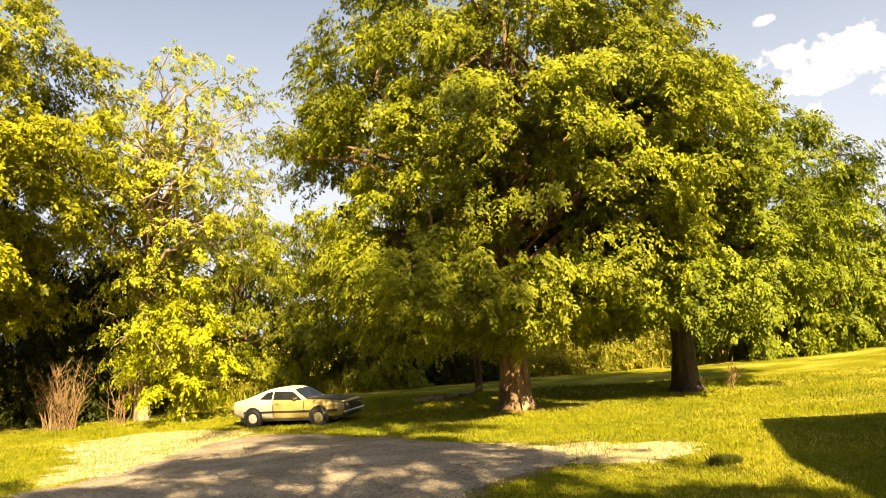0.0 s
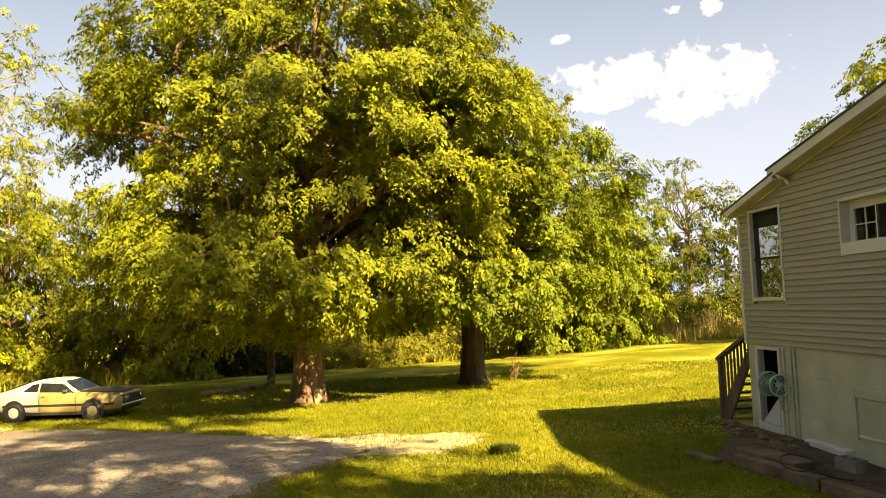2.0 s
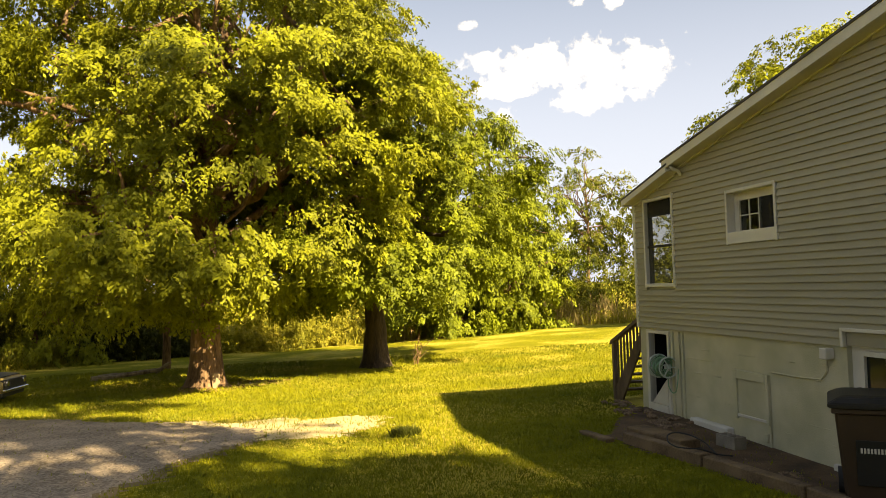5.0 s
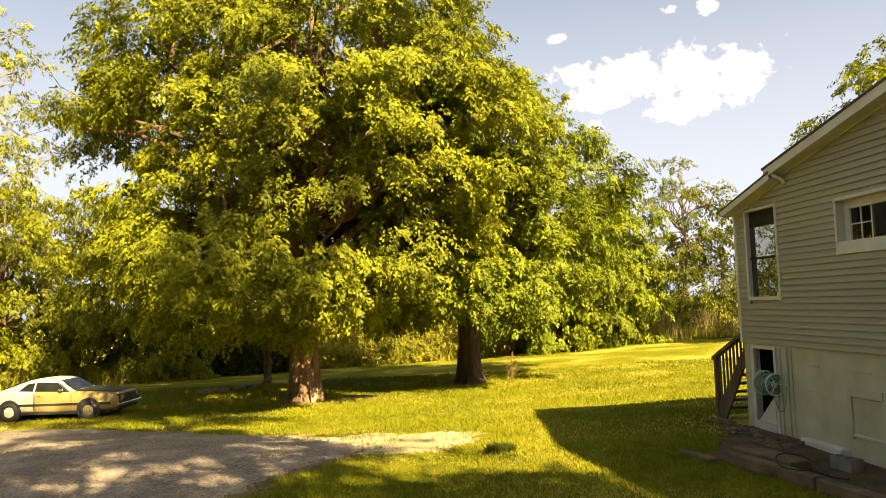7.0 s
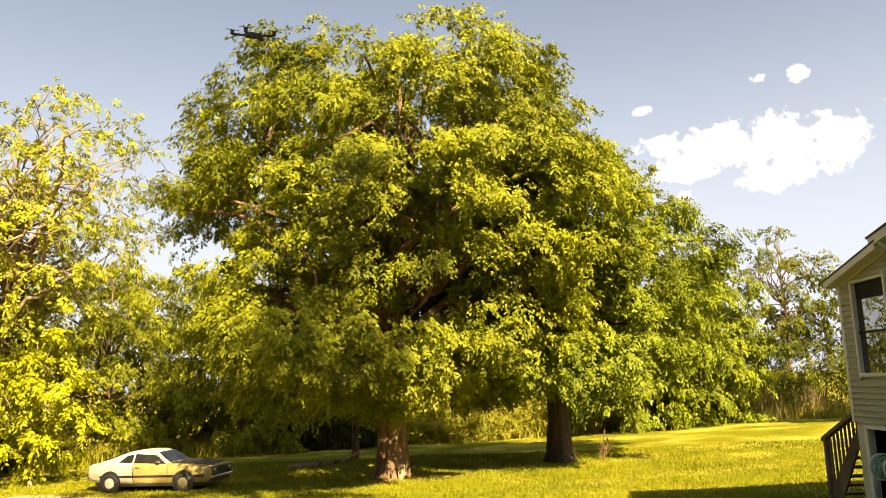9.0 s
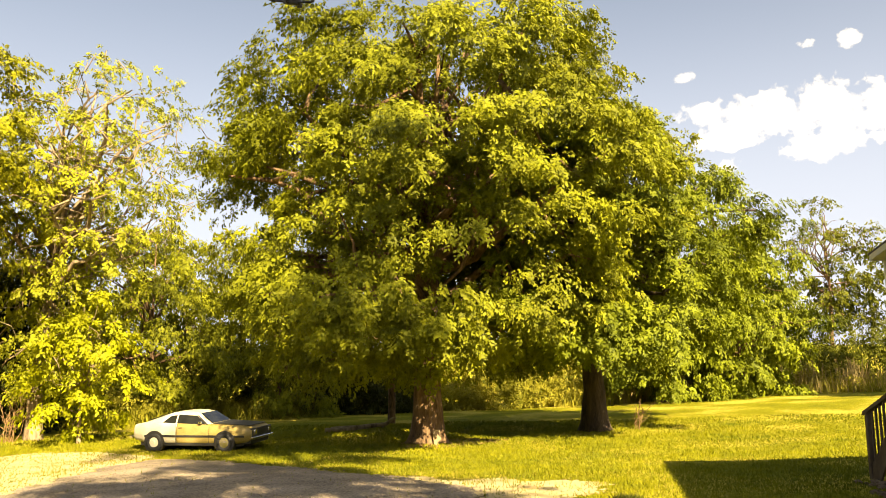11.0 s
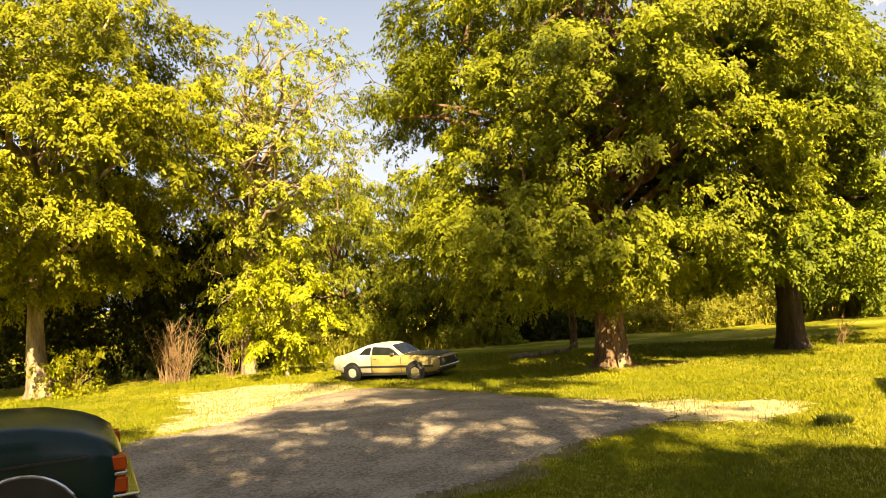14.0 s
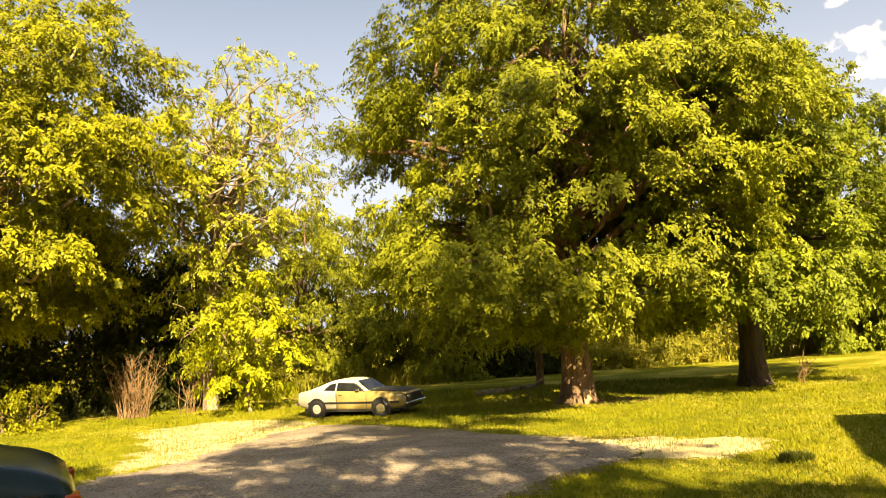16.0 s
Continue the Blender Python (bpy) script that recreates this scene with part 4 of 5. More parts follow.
def build_house():
    h = thing("house", HOUSE, "cream vinyl-sided house on a painted block basement", "house")
    END = 14.0
    # basement wall: openings for the low door, the hatch recess and the basement window
    base = part("basement_wall", boxed(1.08, 5.30, 0.03, 0.25, -0.6, SILL), M_BLOCKWALL, h, "white-painted concrete block wall, worn and cracked")
    for x0, x1, z0, z1 in ((0.40, 1.08, 1.44, SILL), (0.40, 1.08, -0.6, 0.02), (5.30, 5.47, -0.6, SILL), (5.47, 7.4, -0.6, 0.95), (7.4, END, -0.6, SILL)):
        part("basement_wall", boxed(x0, x1, 0.03, 0.25, z0, z1), M_BLOCKWALL, h)
    part("basement_wall", boxed(0.02, 0.40, 0.03, 0.09, -0.6, SILL), M_BLOCKWALL, h)
    part("basement_wall", boxed(0.0, END, 8.0, 8.2, -0.6, SILL), M_BLOCKWALL, h)
    part("basement_wall", boxed(0.02, 0.14, 0.092, 8.0, -0.6, SILL), M_BLOCKWALL, h)
    part("basement_wall", boxed(END - 0.2, END, 0.252, 8.0, -0.6, SILL), M_BLOCKWALL, h)
    part("floor_deck", boxed(0.1, END - 0.1, 0.3, 8.0, SILL - 0.05, SILL + 0.12), M_DARK, h)
    # Added panels, coloured near-black to stand for the unlit basement.
    part("room_shade_panel", boxed(0.3, 13.6, 1.3, 1.4, -0.1, SILL - 0.06), M_DARK, h)
    part("room_shade_panel", boxed(0.3, 13.6, 0.26, 1.3, -0.12, -0.08), M_DARK, h)
    part("room_shade_panel", boxed(0.143, 0.185, 0.122, 1.3, -0.1, SILL - 0.06), M_DARK, h)
    # upper gable wall behind the boards, with the openings left out
    wins = [(0.44, 1.48, 2.30, 3.93), (3.15, 4.31, 2.96, 3.74)]
    cuts = sorted({0.03, 1.62, END} | {w[0] for w in wins} | {w[1] for w in wins} | {2.2, 5.2, 6.2, 7.6, 9.6, 11.8})
    for a, b in zip(cuts, cuts[1:]):
        holes = [w for w in wins if w[0] <= a + 1e-6 and w[1] >= b - 1e-6]
        za, zb = rake_z(a + 0.001), rake_z(b - 0.001)
        spans = [(SILL, None)] if not holes else [(SILL, holes[0][2]), (holes[0][3], None)]
        for lo, hi in spans:
            ta, tb = (za, zb) if hi is None else (hi, hi)
            if min(ta, tb) <= lo + 0.01:
                continue
            part("gable_wall", poly(bmesh.new(), [(a, 0.035, lo), (b, 0.035, lo), (b, 0.035, tb), (a, 0.035, ta)], (0, 0.12, 0)), M_SIDING, h)
    bm = bmesh.new()
    box(bm, 0.0, END, 8.05, 8.2, SILL, 4.0)
    box(bm, END - 0.15, END, 0.2, 8.0, SILL, 4.0)
    part("rear_wall", bm, M_SIDING, h)
    # porch side: open screened wall round the corner, posts and a knee wall
    bm = bmesh.new()
    box(bm, 0.03, 0.15, 0.16, 8.0, SILL, 2.28)
    box(bm, 0.03, 0.15, 0.16, 8.0, 3.72, 3.90)
    for yy in (0.16, 2.0, 3.9, 5.8, 7.9):
        box(bm, 0.03, 0.15, yy, yy + 0.12, 2.28, 3.72)
    part("porch_wall", bm, M_SIDING, h)
    # Wall coloured near-black so that the inside of the porch reads as shade.
    part("room_shade_wall", boxed(2.2, 2.32, 0.16, 8.0, SILL, 4.5), M_DARK, h)
    # siding boards, each lapped over the one below
    z = SILL - 0.01
    row = 0
    while z < 5.85:
        z1 = z + COURSE
        mid = z + COURSE * 0.5
        spans = []
        lo, hi = 0.06, END
        # ends of a board under the rake
        if mid > rake_z(0.0) - 0.1:
            s = np.linspace(0, 7.6, 400)
            ok = [q for q in s if rake_z(q) > mid + 0.05]
            if not ok:
                break
            lo = max(lo, ok[0])
            hi = min(hi, 15.2 - ok[0] if mid > main_z(1.62) else END)
        edges = [lo]
        for a, b, c, d in wins:
            if z1 > c + 0.02 and z < d - 0.02 and b > lo:
                edges += [max(a - 0.005, lo), b + 0.005]
        edges.append(hi)
        if row < 2:
            edges[-1] = 5.42
        for a, b in zip(edges[::2], edges[1::2]):
            if b - a > 0.03:
                bm = bmesh.new()
                poly(bm, [(a, -0.024, z), (a, 0.030, z), (a, 0.030, z1), (a, 0.006, z1), (a, -0.022, z + COURSE * 0.12)], (b - a, 0, 0))
                part("siding_board", bm, M_SIDING, h)
        z = z1
        row += 1
    # corner post, window casings, trims
    part("corner_trim", boxed(-0.03, 0.06, -0.022, 0.10, SILL - 0.02, 3.89, 0.008), M_TRIM, h, "white corner trim")
    part("door_jamb", boxed(0.31, 0.40, -0.012, 0.12, -0.05, 1.50, 0.006), M_TRIM, h, "white painted jamb")
    part("door_jamb", boxed(1.08, 1.15, -0.012, 0.12, -0.05, 1.50, 0.006), M_TRIM, h)
    part("door_head", boxed(0.40, 1.08, -0.014, 0.10, 1.44, 1.50, 0.006), M_TRIM, h)
    part("door_sill", boxed(0.40, 1.08, -0.03, 0.12, -0.02, 0.16, 0.006), M_TRIM, h)
    bm = bmesh.new()
    poly(bm, [(0.48, -0.01, 0.17), (1.06, -0.01, 0.17), (1.06, -0.01, 0.66)], (0, 0.03, 0))
    part("broken_panel", bm, M_TRIM, h, "broken white board leaning in the door opening")
    # tall porch window
    w = part("porch_window", boxed(0.44, 1.48, -0.030, 0.05, 2.30, 2.36, 0.006), M_TRIM, h, "tall screened porch opening with white casing")
    part("casing", boxed(0.40, 0.46, -0.030, 0.12, 2.28, 3.94, 0.006), M_TRIM, w)
    part("casing", boxed(1.44, 1.50, -0.030, 0.12, 2.28, 3.96, 0.006), M_TRIM, w)
    part("casing", boxed(0.46, 1.44, -0.028, 0.12, 3.88, 3.93, 0.006), M_TRIM, w)
    part("meeting_rail", boxed(0.46, 1.44, 0.02, 0.06, 3.02, 3.06), M_DARK, w, "dark cross rail")
    part("screen", boxed(0.46, 1.44, 0.045, 0.047, 2.36, 3.88), M_SCREEN, w)
    part("blind", boxed(0.46, 1.44, 0.06, 0.09, 3.60, 3.88), M_DARK, w, "rolled dark blind")
    part("inner_post", boxed(1.26, 1.44, 0.07, 0.14, 2.36, 3.62), M_DARK, w)
    # small sliding window with grilles in a deep white box
    w = part("small_window", boxed(3.15, 4.31, -0.035, 0.02, 2.94, 3.12, 0.006), M_TRIM, h, "small white sliding window with grilles")
    part("casing", boxed(3.11, 3.16, -0.040, 0.14, 2.93, 3.77, 0.006), M_TRIM, w)
    part("casing", boxed(4.28, 4.33, -0.040, 0.14, 2.93, 3.77, 0.006), M_TRIM, w)
    part("casing", boxed(3.16, 4.28, -0.038, 0.14, 3.72, 3.77, 0.006), M_TRIM, w)
    part("sill", boxed(3.16, 4.28, 0.02, 0.16, 3.06, 3.13), M_TRIM, w)
    part("reveal", boxed(3.16, 3.24, 0.10, 0.16, 3.13, 3.72), M_TRIM, w)
    part("head_panel", boxed(3.24, 4.28, 0.10, 0.15, 3.60, 3.72), M_TRIM, w)
    part("pane", boxed(3.24, 4.28, 0.128, 0.132, 3.13, 3.60), M_GLASS, w).visible_shadow = False
    for xx in (3.24, 3.74, 4.255):
        part("stile", boxed(xx, xx + 0.03, 0.105, 0.14, 3.13, 3.60), M_TRIM, w)
    for xx in (3.50, 4.0):
        part("muntin", boxed(xx, xx + 0.016, 0.110, 0.126, 3.13, 3.60), M_TRIM if xx < 3.7 else M_SCREEN, w)
    part("muntin", boxed(3.27, 3.74, 0.111, 0.125, 3.36, 3.376), M_TRIM, w)
    part("muntin", boxed(3.77, 4.255, 0.111, 0.125, 3.36, 3.376), M_SCREEN, w)
    part("insect_screen", boxed(3.77, 4.255, 0.100, 0.102, 3.13, 3.60), M_SCREEN, w)
    # Near-black sheet behind the pane paints in the room's darkness.
    part("room_shade_back", boxed(3.0, 4.5, 0.6, 0.64, 2.6, 4.2), M_DARK, w)
    # hatch in the basement wall
    d = part("hatch", boxed(3.10, 3.93, 0.002, 0.028, -0.05, 1.02, 0.004), M_BLOCKWALL, h, "painted-over wooden crawl-space hatch")
    part("frame_stile", boxed(3.10, 3.18, -0.030, 0.004, 0.30, 1.03, 0.005), M_BLOCKWALL, d)
    part("frame_stile", boxed(3.87, 3.93, -0.024, 0.004, 0.30, 1.03, 0.005), M_BLOCKWALL, d)
    part("frame_rail", boxed(3.18, 3.87, -0.032, 0.004, 0.90, 1.03, 0.005), M_BLOCKWALL, d)
    part("frame_rail", boxed(3.14, 3.86, -0.018, 0.004, 0.33, 0.37, 0.005), M_PATCH, d)
    part("hinge", boxed(3.83, 3.90, -0.034, -0.02, 0.80, 0.90, 0.004), M_BLOCKWALL, d)
    part("hinge", boxed(3.84, 3.89, -0.034, -0.002, 0.06, 0.18, 0.004), M_BLOCKWALL, d)
    part("utility_box", boxed(5.12, 5.25, -0.10, 0.03, 1.36, 1.50, 0.012), M_PATCH, h, "small white utility box")
    bm = tube(bmesh.new(), [(5.16, -0.01, 1.37), (5.12, 0.01, 1.20), (5.0, 0.015, 1.08), (4.5, 0.02, 1.06), (3.95, 0.02, 1.07)], 0.012, 6)
    part("cable", bm, M_BLOCKWALL, h)
    # mortar cracks and ledges of the block courses
    rng = np.random.default_rng(4)
    for k in range(34):
        zz = 0.2 * rng.integers(1, 7) + 0.05
        xx = 1.2 + 4.0 * rng.random()
        ln = 0.05 + 0.22 * rng.random() ** 2
        if 3.0 < xx + ln and xx < 4.0 and zz < 1.1:
            continue
        part("mortar_ridge", boxed(xx, min(xx + ln, 5.28), 0.018, 0.032, zz, zz + 0.008 + 0.008 * rng.random(), 0.003), M_BLOCKWALL, base)
    for zz in (1.08,):
        part("mortar_ridge", boxed(1.7, 2.5, 0.020, 0.032, zz, zz + 0.012, 0.004), M_BLOCKWALL, base)
    for xx, ww in ((1.22, 0.05), (1.46, 0.03), (1.58, 0.03)):
        part("pipe_chase", boxed(xx, xx + ww, -0.004, 0.031, 0.0, 1.5, 0.004), M_BLOCKWALL, base)
    part("footing", boxed(1.93, 3.0, -0.12, 0.029, -0.2, 0.12, 0.02), M_PATCH, h, "bright white painted footing")
    part("footing", boxed(5.22, 5.44, -0.06, 0.029, -0.3, 0.06, 0.02), M_PATCH, h)
    # basement window beside the step in the siding
    part("siding_step", boxed(5.42, 5.47, -0.030, 0.03, SILL - 0.02, 1.77, 0.005), M_TRIM, h)
    part("siding_step", boxed(5.47, 7.5, -0.030, 0.03, 1.725, 1.77, 0.005), M_TRIM, h)
    w = part("basement_window", boxed(5.47, 7.4, 0.10, 0.16, 0.95, 1.55), M_TRIM, h, "low white basement window")
    part("window_frame", boxed(5.68, 6.5, 0.03, 0.10, 1.44, 1.50), M_TRIM, w)
    part("window_frame", boxed(5.68, 5.74, 0.03, 0.10, 1.05, 1.44), M_TRIM, w)
    part("window_frame", boxed(6.08, 6.14, 0.03, 0.10, 1.05, 1.44), M_TRIM, w)
    part("pane", boxed(5.74, 6.5, 0.07, 0.098, 1.05, 1.44), M_CARGLASS, w)
    part("sill", boxed(5.6, 6.6, -0.02, 0.10, 0.98, 1.05), M_RUBBER, w)
    # roofs: low porch roof and main roof, both with fascia, soffit and shingles
    def roof_slab(name, s0, z0, s1, z1, thick, y0, y1, mat):
        bm = bmesh.new()
        poly(bm, [(s0, y0, z0), (s1, y0, z1), (s1, y0, z1 + thick), (s0, y0, z0 + thick)], (0, y1 - y0, 0))
        return part(name, bm, mat, h)
    OV = -0.24
    pz, mz = porch_z, main_z
    roof_slab("roof_deck", 0.0, pz(0.0), 1.74, pz(1.74), 0.03, OV + 0.012, 8.4, M_TRIM)
    roof_slab("roof", -0.05, pz(-0.05) + 0.09, 1.78, pz(1.78) + 0.09, 0.035, OV - 0.02, 8.4, M_SHINGLE)
    roof_slab("fascia", -0.02, pz(-0.02) - 0.015, 1.74, pz(1.74) - 0.015, 0.105, OV - 0.012, OV + 0.012, M_TRIM)
    roof_slab("main_soffit", 1.62, mz(1.62), 7.62, mz(7.62), 0.03, OV + 0.012, 8.4, M_TRIM)
    roof_slab("main_roof", 1.57, mz(1.57) + 0.125, 7.62, mz(7.62) + 0.125, 0.035, OV - 0.03, 8.4, M_SHINGLE)
    roof_slab("main_fascia", 1.60, mz(1.60) - 0.015, 7.62, mz(7.62) - 0.015, 0.14, OV - 0.014, OV + 0.012, M_TRIM)
    roof_slab("main_soffit", 7.62, mz(7.62), 14.3, mz(0.94), 0.03, OV + 0.012, 8.4, M_TRIM)
    roof_slab("main_roof", 7.62, mz(7.62) + 0.125, 14.3, mz(0.94) + 0.125, 0.035, OV - 0.03, 8.4, M_SHINGLE)
    part("eave_fascia", boxed(1.57, 1.60, OV + 0.012, 8.4, mz(1.60) - 0.015, mz(1.60) + 0.125), M_TRIM, h)
    part("eave_fascia", boxed(-0.04, -0.02, OV + 0.012, 8.4, pz(-0.02) - 0.015, pz(-0.02) + 0.09), M_TRIM, h)
    part("gutter_elbow", tube(bmesh.new(), rounded([(1.80, -0.20, 4.36), (1.84, -0.16, 4.31), (1.85, -0.08, 4.27), (1.84, -0.03, 4.20)], 4), 0.03, 8), M_TRIM, h)
    # bead where the siding meets the soffit
    bm = bmesh.new()
    poly(bm, [(1.64, -0.02, mz(1.64) - 0.03), (7.6, -0.02, mz(7.6) - 0.03), (7.6, -0.02, mz(7.6) - 0.003), (1.64, -0.02, mz(1.64) - 0.003)], (0, 0.05, 0))
    part("soffit_trim", bm, M_TRIM, h)
    bm = bmesh.new()
    poly(bm, [(0.06, -0.02, pz(0.06) - 0.03), (1.6, -0.02, pz(1.6) - 0.03), (1.6, -0.02, pz(1.6) - 0.003), (0.06, -0.02, pz(0.06) - 0.003)], (0, 0.05, 0))
    part("soffit_trim", bm, M_TRIM, h)
    return h


def build_stair():
    """Wooden stair to the porch, round the corner, with its rail and balusters."""
    t = thing("porch_stair", HOUSE, "weathered brown wooden porch stair with balusters", "stair")
    n = 8
    for k in range(n):
        part("tread", boxed(-1.35 + 0.155 * k, -1.16 + 0.155 * k, 0.12, 1.15, 0.14 + 0.175 * k, 0.18 + 0.175 * k, 0.006), M_DECKWOOD, t)
    for yy in (0.10, 1.15):
        bm = bmesh.new()
        poly(bm, [(-1.38, yy, -0.1), (-1.1, yy, -0.1), (-0.05, yy, 1.25), (-0.05, yy, 1.50), (-1.38, yy, 0.16)], (0, 0.04, 0))
        part("stringer", bm, M_DECKWOOD, t)
        part("newel", boxed(-1.40, -1.31, yy - 0.03, yy + 0.06, -0.1, 1.16, 0.008), M_DECKWOOD, t)
        for k in range(8):
            x = -1.22 + 0.15 * k
            part("baluster", boxed(x, x + 0.035, yy, yy + 0.035, 0.12 + 0.87 * (k * 0.15), 1.22 + 0.42 * (k * 0.15 + 0.2)), M_DECKWOOD, t)
        bm = bmesh.new()
        poly(bm, [(-1.46, yy - 0.04, 1.10), (-0.08, yy - 0.04, 1.66), (-0.08, yy - 0.04, 1.73), (-1.46, yy - 0.04, 1.17)], (0, 0.11, 0))
        part("handrail", bm, M_DECKWOOD, t)


def hose_reel():
    t = thing("hose_reel", HOUSE @ pose(1.14, -0.10, 0.88), "pale plastic garden hose reel hung on the wall", "hose reel")
    bm = bmesh.new()
    def ring(bm, x, r, rad):
        tube(bm, [(x, r * math.cos(2 * math.pi * k / 24), r * math.sin(2 * math.pi * k / 24)) for k in range(24)], rad, 6, closed=True)
    ring(bm, -0.22, 0.20, 0.018)
    ring(bm, -0.22, 0.07, 0.014)
    for k in range(6):
        a = math.pi * k / 3
        tube(bm, [(-0.22, 0.06 * math.cos(a), 0.06 * math.sin(a)), (-0.22, 0.2 * math.cos(a), 0.2 * math.sin(a))], 0.013, 5)
    part("wheel", bm, M_REEL, t, "grey-green spoked wheel")
    bm = bmesh.new()
    ring(bm, 0.14, 0.18, 0.015)
    for k in range(3):
        a = 2 * math.pi * k / 3
        tube(bm, [(0.14, 0, 0), (0.14, 0.18 * math.cos(a), 0.18 * math.sin(a))], 0.012, 5)
    part("wheel", bm, M_REEL, t, "grey-green spoked wheel")
    rng = np.random.default_rng(3)
    pts = []
    for k in range(150):
        a = k * 0.55
        pts.append((-0.16 + 0.27 * (0.5 + 0.5 * math.sin(k * 0.21)), (0.10 + 0.0006 * k + 0.015 * rng.normal()) * math.cos(a), (0.10 + 0.0006 * k + 0.015 * rng.normal()) * math.sin(a)))
    part("hose", tube(bmesh.new(), pts, 0.011, 6), M_HOSE, t, "wound green hose")
    pts = [(0.12, 0.0, -0.1), (0.15, -0.02, -0.3), (0.22, 0.0, -0.42), (0.32, 0.02, -0.40), (0.38, 0.03, -0.22), (0.38, 0.05, 0.0)]
    part("hose_loop", tube(bmesh.new(), rounded(pts), 0.011, 6), M_HOSE, t)
    part("bracket", boxed(-0.03, 0.05, 0.0, 0.12, -0.04, 0.04, 0.006), M_REEL, t)


def rounded(pts, n=6):
    """A smooth line through points."""
    p = [Vector(q) for q in pts]
    p = [p[0]] + p + [p[-1]]
    out = []
    for a, b, c, d in zip(p, p[1:], p[2:], p[3:]):
        for k in range(n):
            t = k / n
            out.append(0.5 * (2 * b + (c - a) * t + (2 * a - 5 * b + 4 * c - d) * t * t + (3 * b - a - 3 * c + d) * t ** 3))
    return out + [p[-1]]


def build_yard_things():
    # landscape timbers along the bed
    def timber(x0, y0, x1, y1, w, h, label):
        a, b = Vector((x0, y0)), Vector((x1, y1))
        ln = (b - a).length
        ang = math.degrees(math.atan2(y1 - y0, x1 - x0))
        t = thing("landscape_timber", pose(x0, y0, gzf(x0, y0), 0, 0, ang), label, "timber", "timbers edging the bed")
        bm = boxed(0, ln, -w / 2, w / 2, -0.05, h, 0.014)
        part("beam", bm, M_TIMBER, t)
    timber(7.12, 9.60, 7.08, 7.90, 0.17, 0.16, "dark weathered landscape timber edging the bed")
    timber(7.08, 7.86, 6.98, 6.20, 0.17, 0.15, "pale-topped weathered timber edging the bed")
    timber(6.97, 6.15, 6.42, 3.4, 0.17, 0.15, "dark weathered landscape timber edging the bed")
    timber(6.96, 10.55, 6.93, 9.75, 0.15, 0.06, "half-sunken grey timber in the grass")
    timber(7.66, 10.1, 7.62, 8.80, 0.36, 0.12, "broad rough brown plank on the bed")
    # hollow concrete block
    t = thing("concrete_block", HOUSE @ pose(3.52, -0.62, gzf(8.1, 8.4) - 0.01, 0, 0, 6), "grey hollow concrete block beside the wall", "concrete block")
    bm = bmesh.new()
    for x0, x1, y0, y1 in ((0, 0.40, 0, 0.035), (0, 0.40, 0.165, 0.20), (0, 0.035, 0.035, 0.165), (0.183, 0.217, 0.035, 0.165), (0.365, 0.40, 0.035, 0.165)):
        box(bm, x0, x1, y0, y1, 0, 0.19)
    part("block", bm, M_CONCRETE, t)
    # black hose lying over the timber
    t = thing("soaker_hose", pose(7.10, 8.36, gzf(7.1, 8.36) + 0.045) @ Matrix.Scale(0.66, 4), "black coiled garden hose lying over a timber", "hose")
    pts = [(0.75, -0.62, 0.03), (0.5, -0.45, 0.06), (0.2, -0.32, 0.17), (0.0, -0.22, 0.19), (-0.12, 0.02, 0.19), (-0.10, 0.3, 0.24), (0.05, 0.5, 0.33), (0.28, 0.52, 0.36), (0.48, 0.32, 0.32), (0.58, 0.02, 0.22), (0.55, -0.25, 0.11), (0.50, -0.44, 0.05)]
    part("hose", tube(bmesh.new(), rounded(pts), 0.016, 7), M_RUBBER, t)
    # rubble stones along the wall foot
    rng = np.random.default_rng(12)
    proto = []
    for k in range(5):
        bm = bmesh.new()
        bmesh.ops.create_icosphere(bm, subdivisions=2, radius=1.0)
        for v in bm.verts:
            q = 1 + 0.45 * noise.noise(v.co * 1.1 + Vector((k * 7.0, 0, 0)))
            v.co = Vector((v.co.x * q, v.co.y * q * 0.8, v.co.z * q * 0.55))
        me = bpy.data.meshes.new("stone")
        bm.to_mesh(me)
        bm.free()
        me.materials.append(M_STONE)
        proto.append(me)
    spots = [(0.3 + 2.0 * rng.random(), -0.15 - 0.6 * rng.random(), 0.04 + 0.07 * rng.random()) for _ in range(34)]
    spots += [(-0.9 + 1.2 * rng.random(), -0.1 - 0.35 * rng.random(), 0.05 + 0.06 * rng.random()) for _ in range(14)]
    spots += [(5.2 + 0.3 * rng.random(), -0.62 - 0.25 * rng.random(), 0.025 + 0.03 * rng.random()) for _ in range(14)]
    spots += [(2.0 + 3.0 * rng.random(), -0.1 - 1.0 * rng.random(), 0.015 + 0.02 * rng.random()) for _ in range(20)]
    for s, o, r in spots:
        p = HOUSE @ Vector((s, o, 0))
        ob = new("stone", proto[int(rng.integers(5))])
        ob.matrix_world = pose(p.x, p.y, gzf(p.x, p.y) + r * 0.18, rng.normal(0, 8), rng.normal(0, 8), rng.random() * 360) @ Matrix.Diagonal((r, r, r, 1))
        tagged(ob, "rough brown rubble stone at the wall foot", "stone", "rubble by the wall")
    ragged_sheet("soil_bed", SOIL, M_SOIL, 0.010, "bare brown soil bed along the basement wall", "soil", 0.25, seed=8)
    # dark tuft in the lawn
    rng2 = np.random.default_rng(21)
    n = 900
    a, r = rng2.random(n) * 6.283, 0.19 * rng2.random(n) ** 0.6
    x, y = 4.47 + r * np.cos(a) * 1.3, 12.0 + r * np.sin(a)
    hgt = 0.08 + 0.10 * rng2.random(n)
    b = rng2.random(n) * 3.14
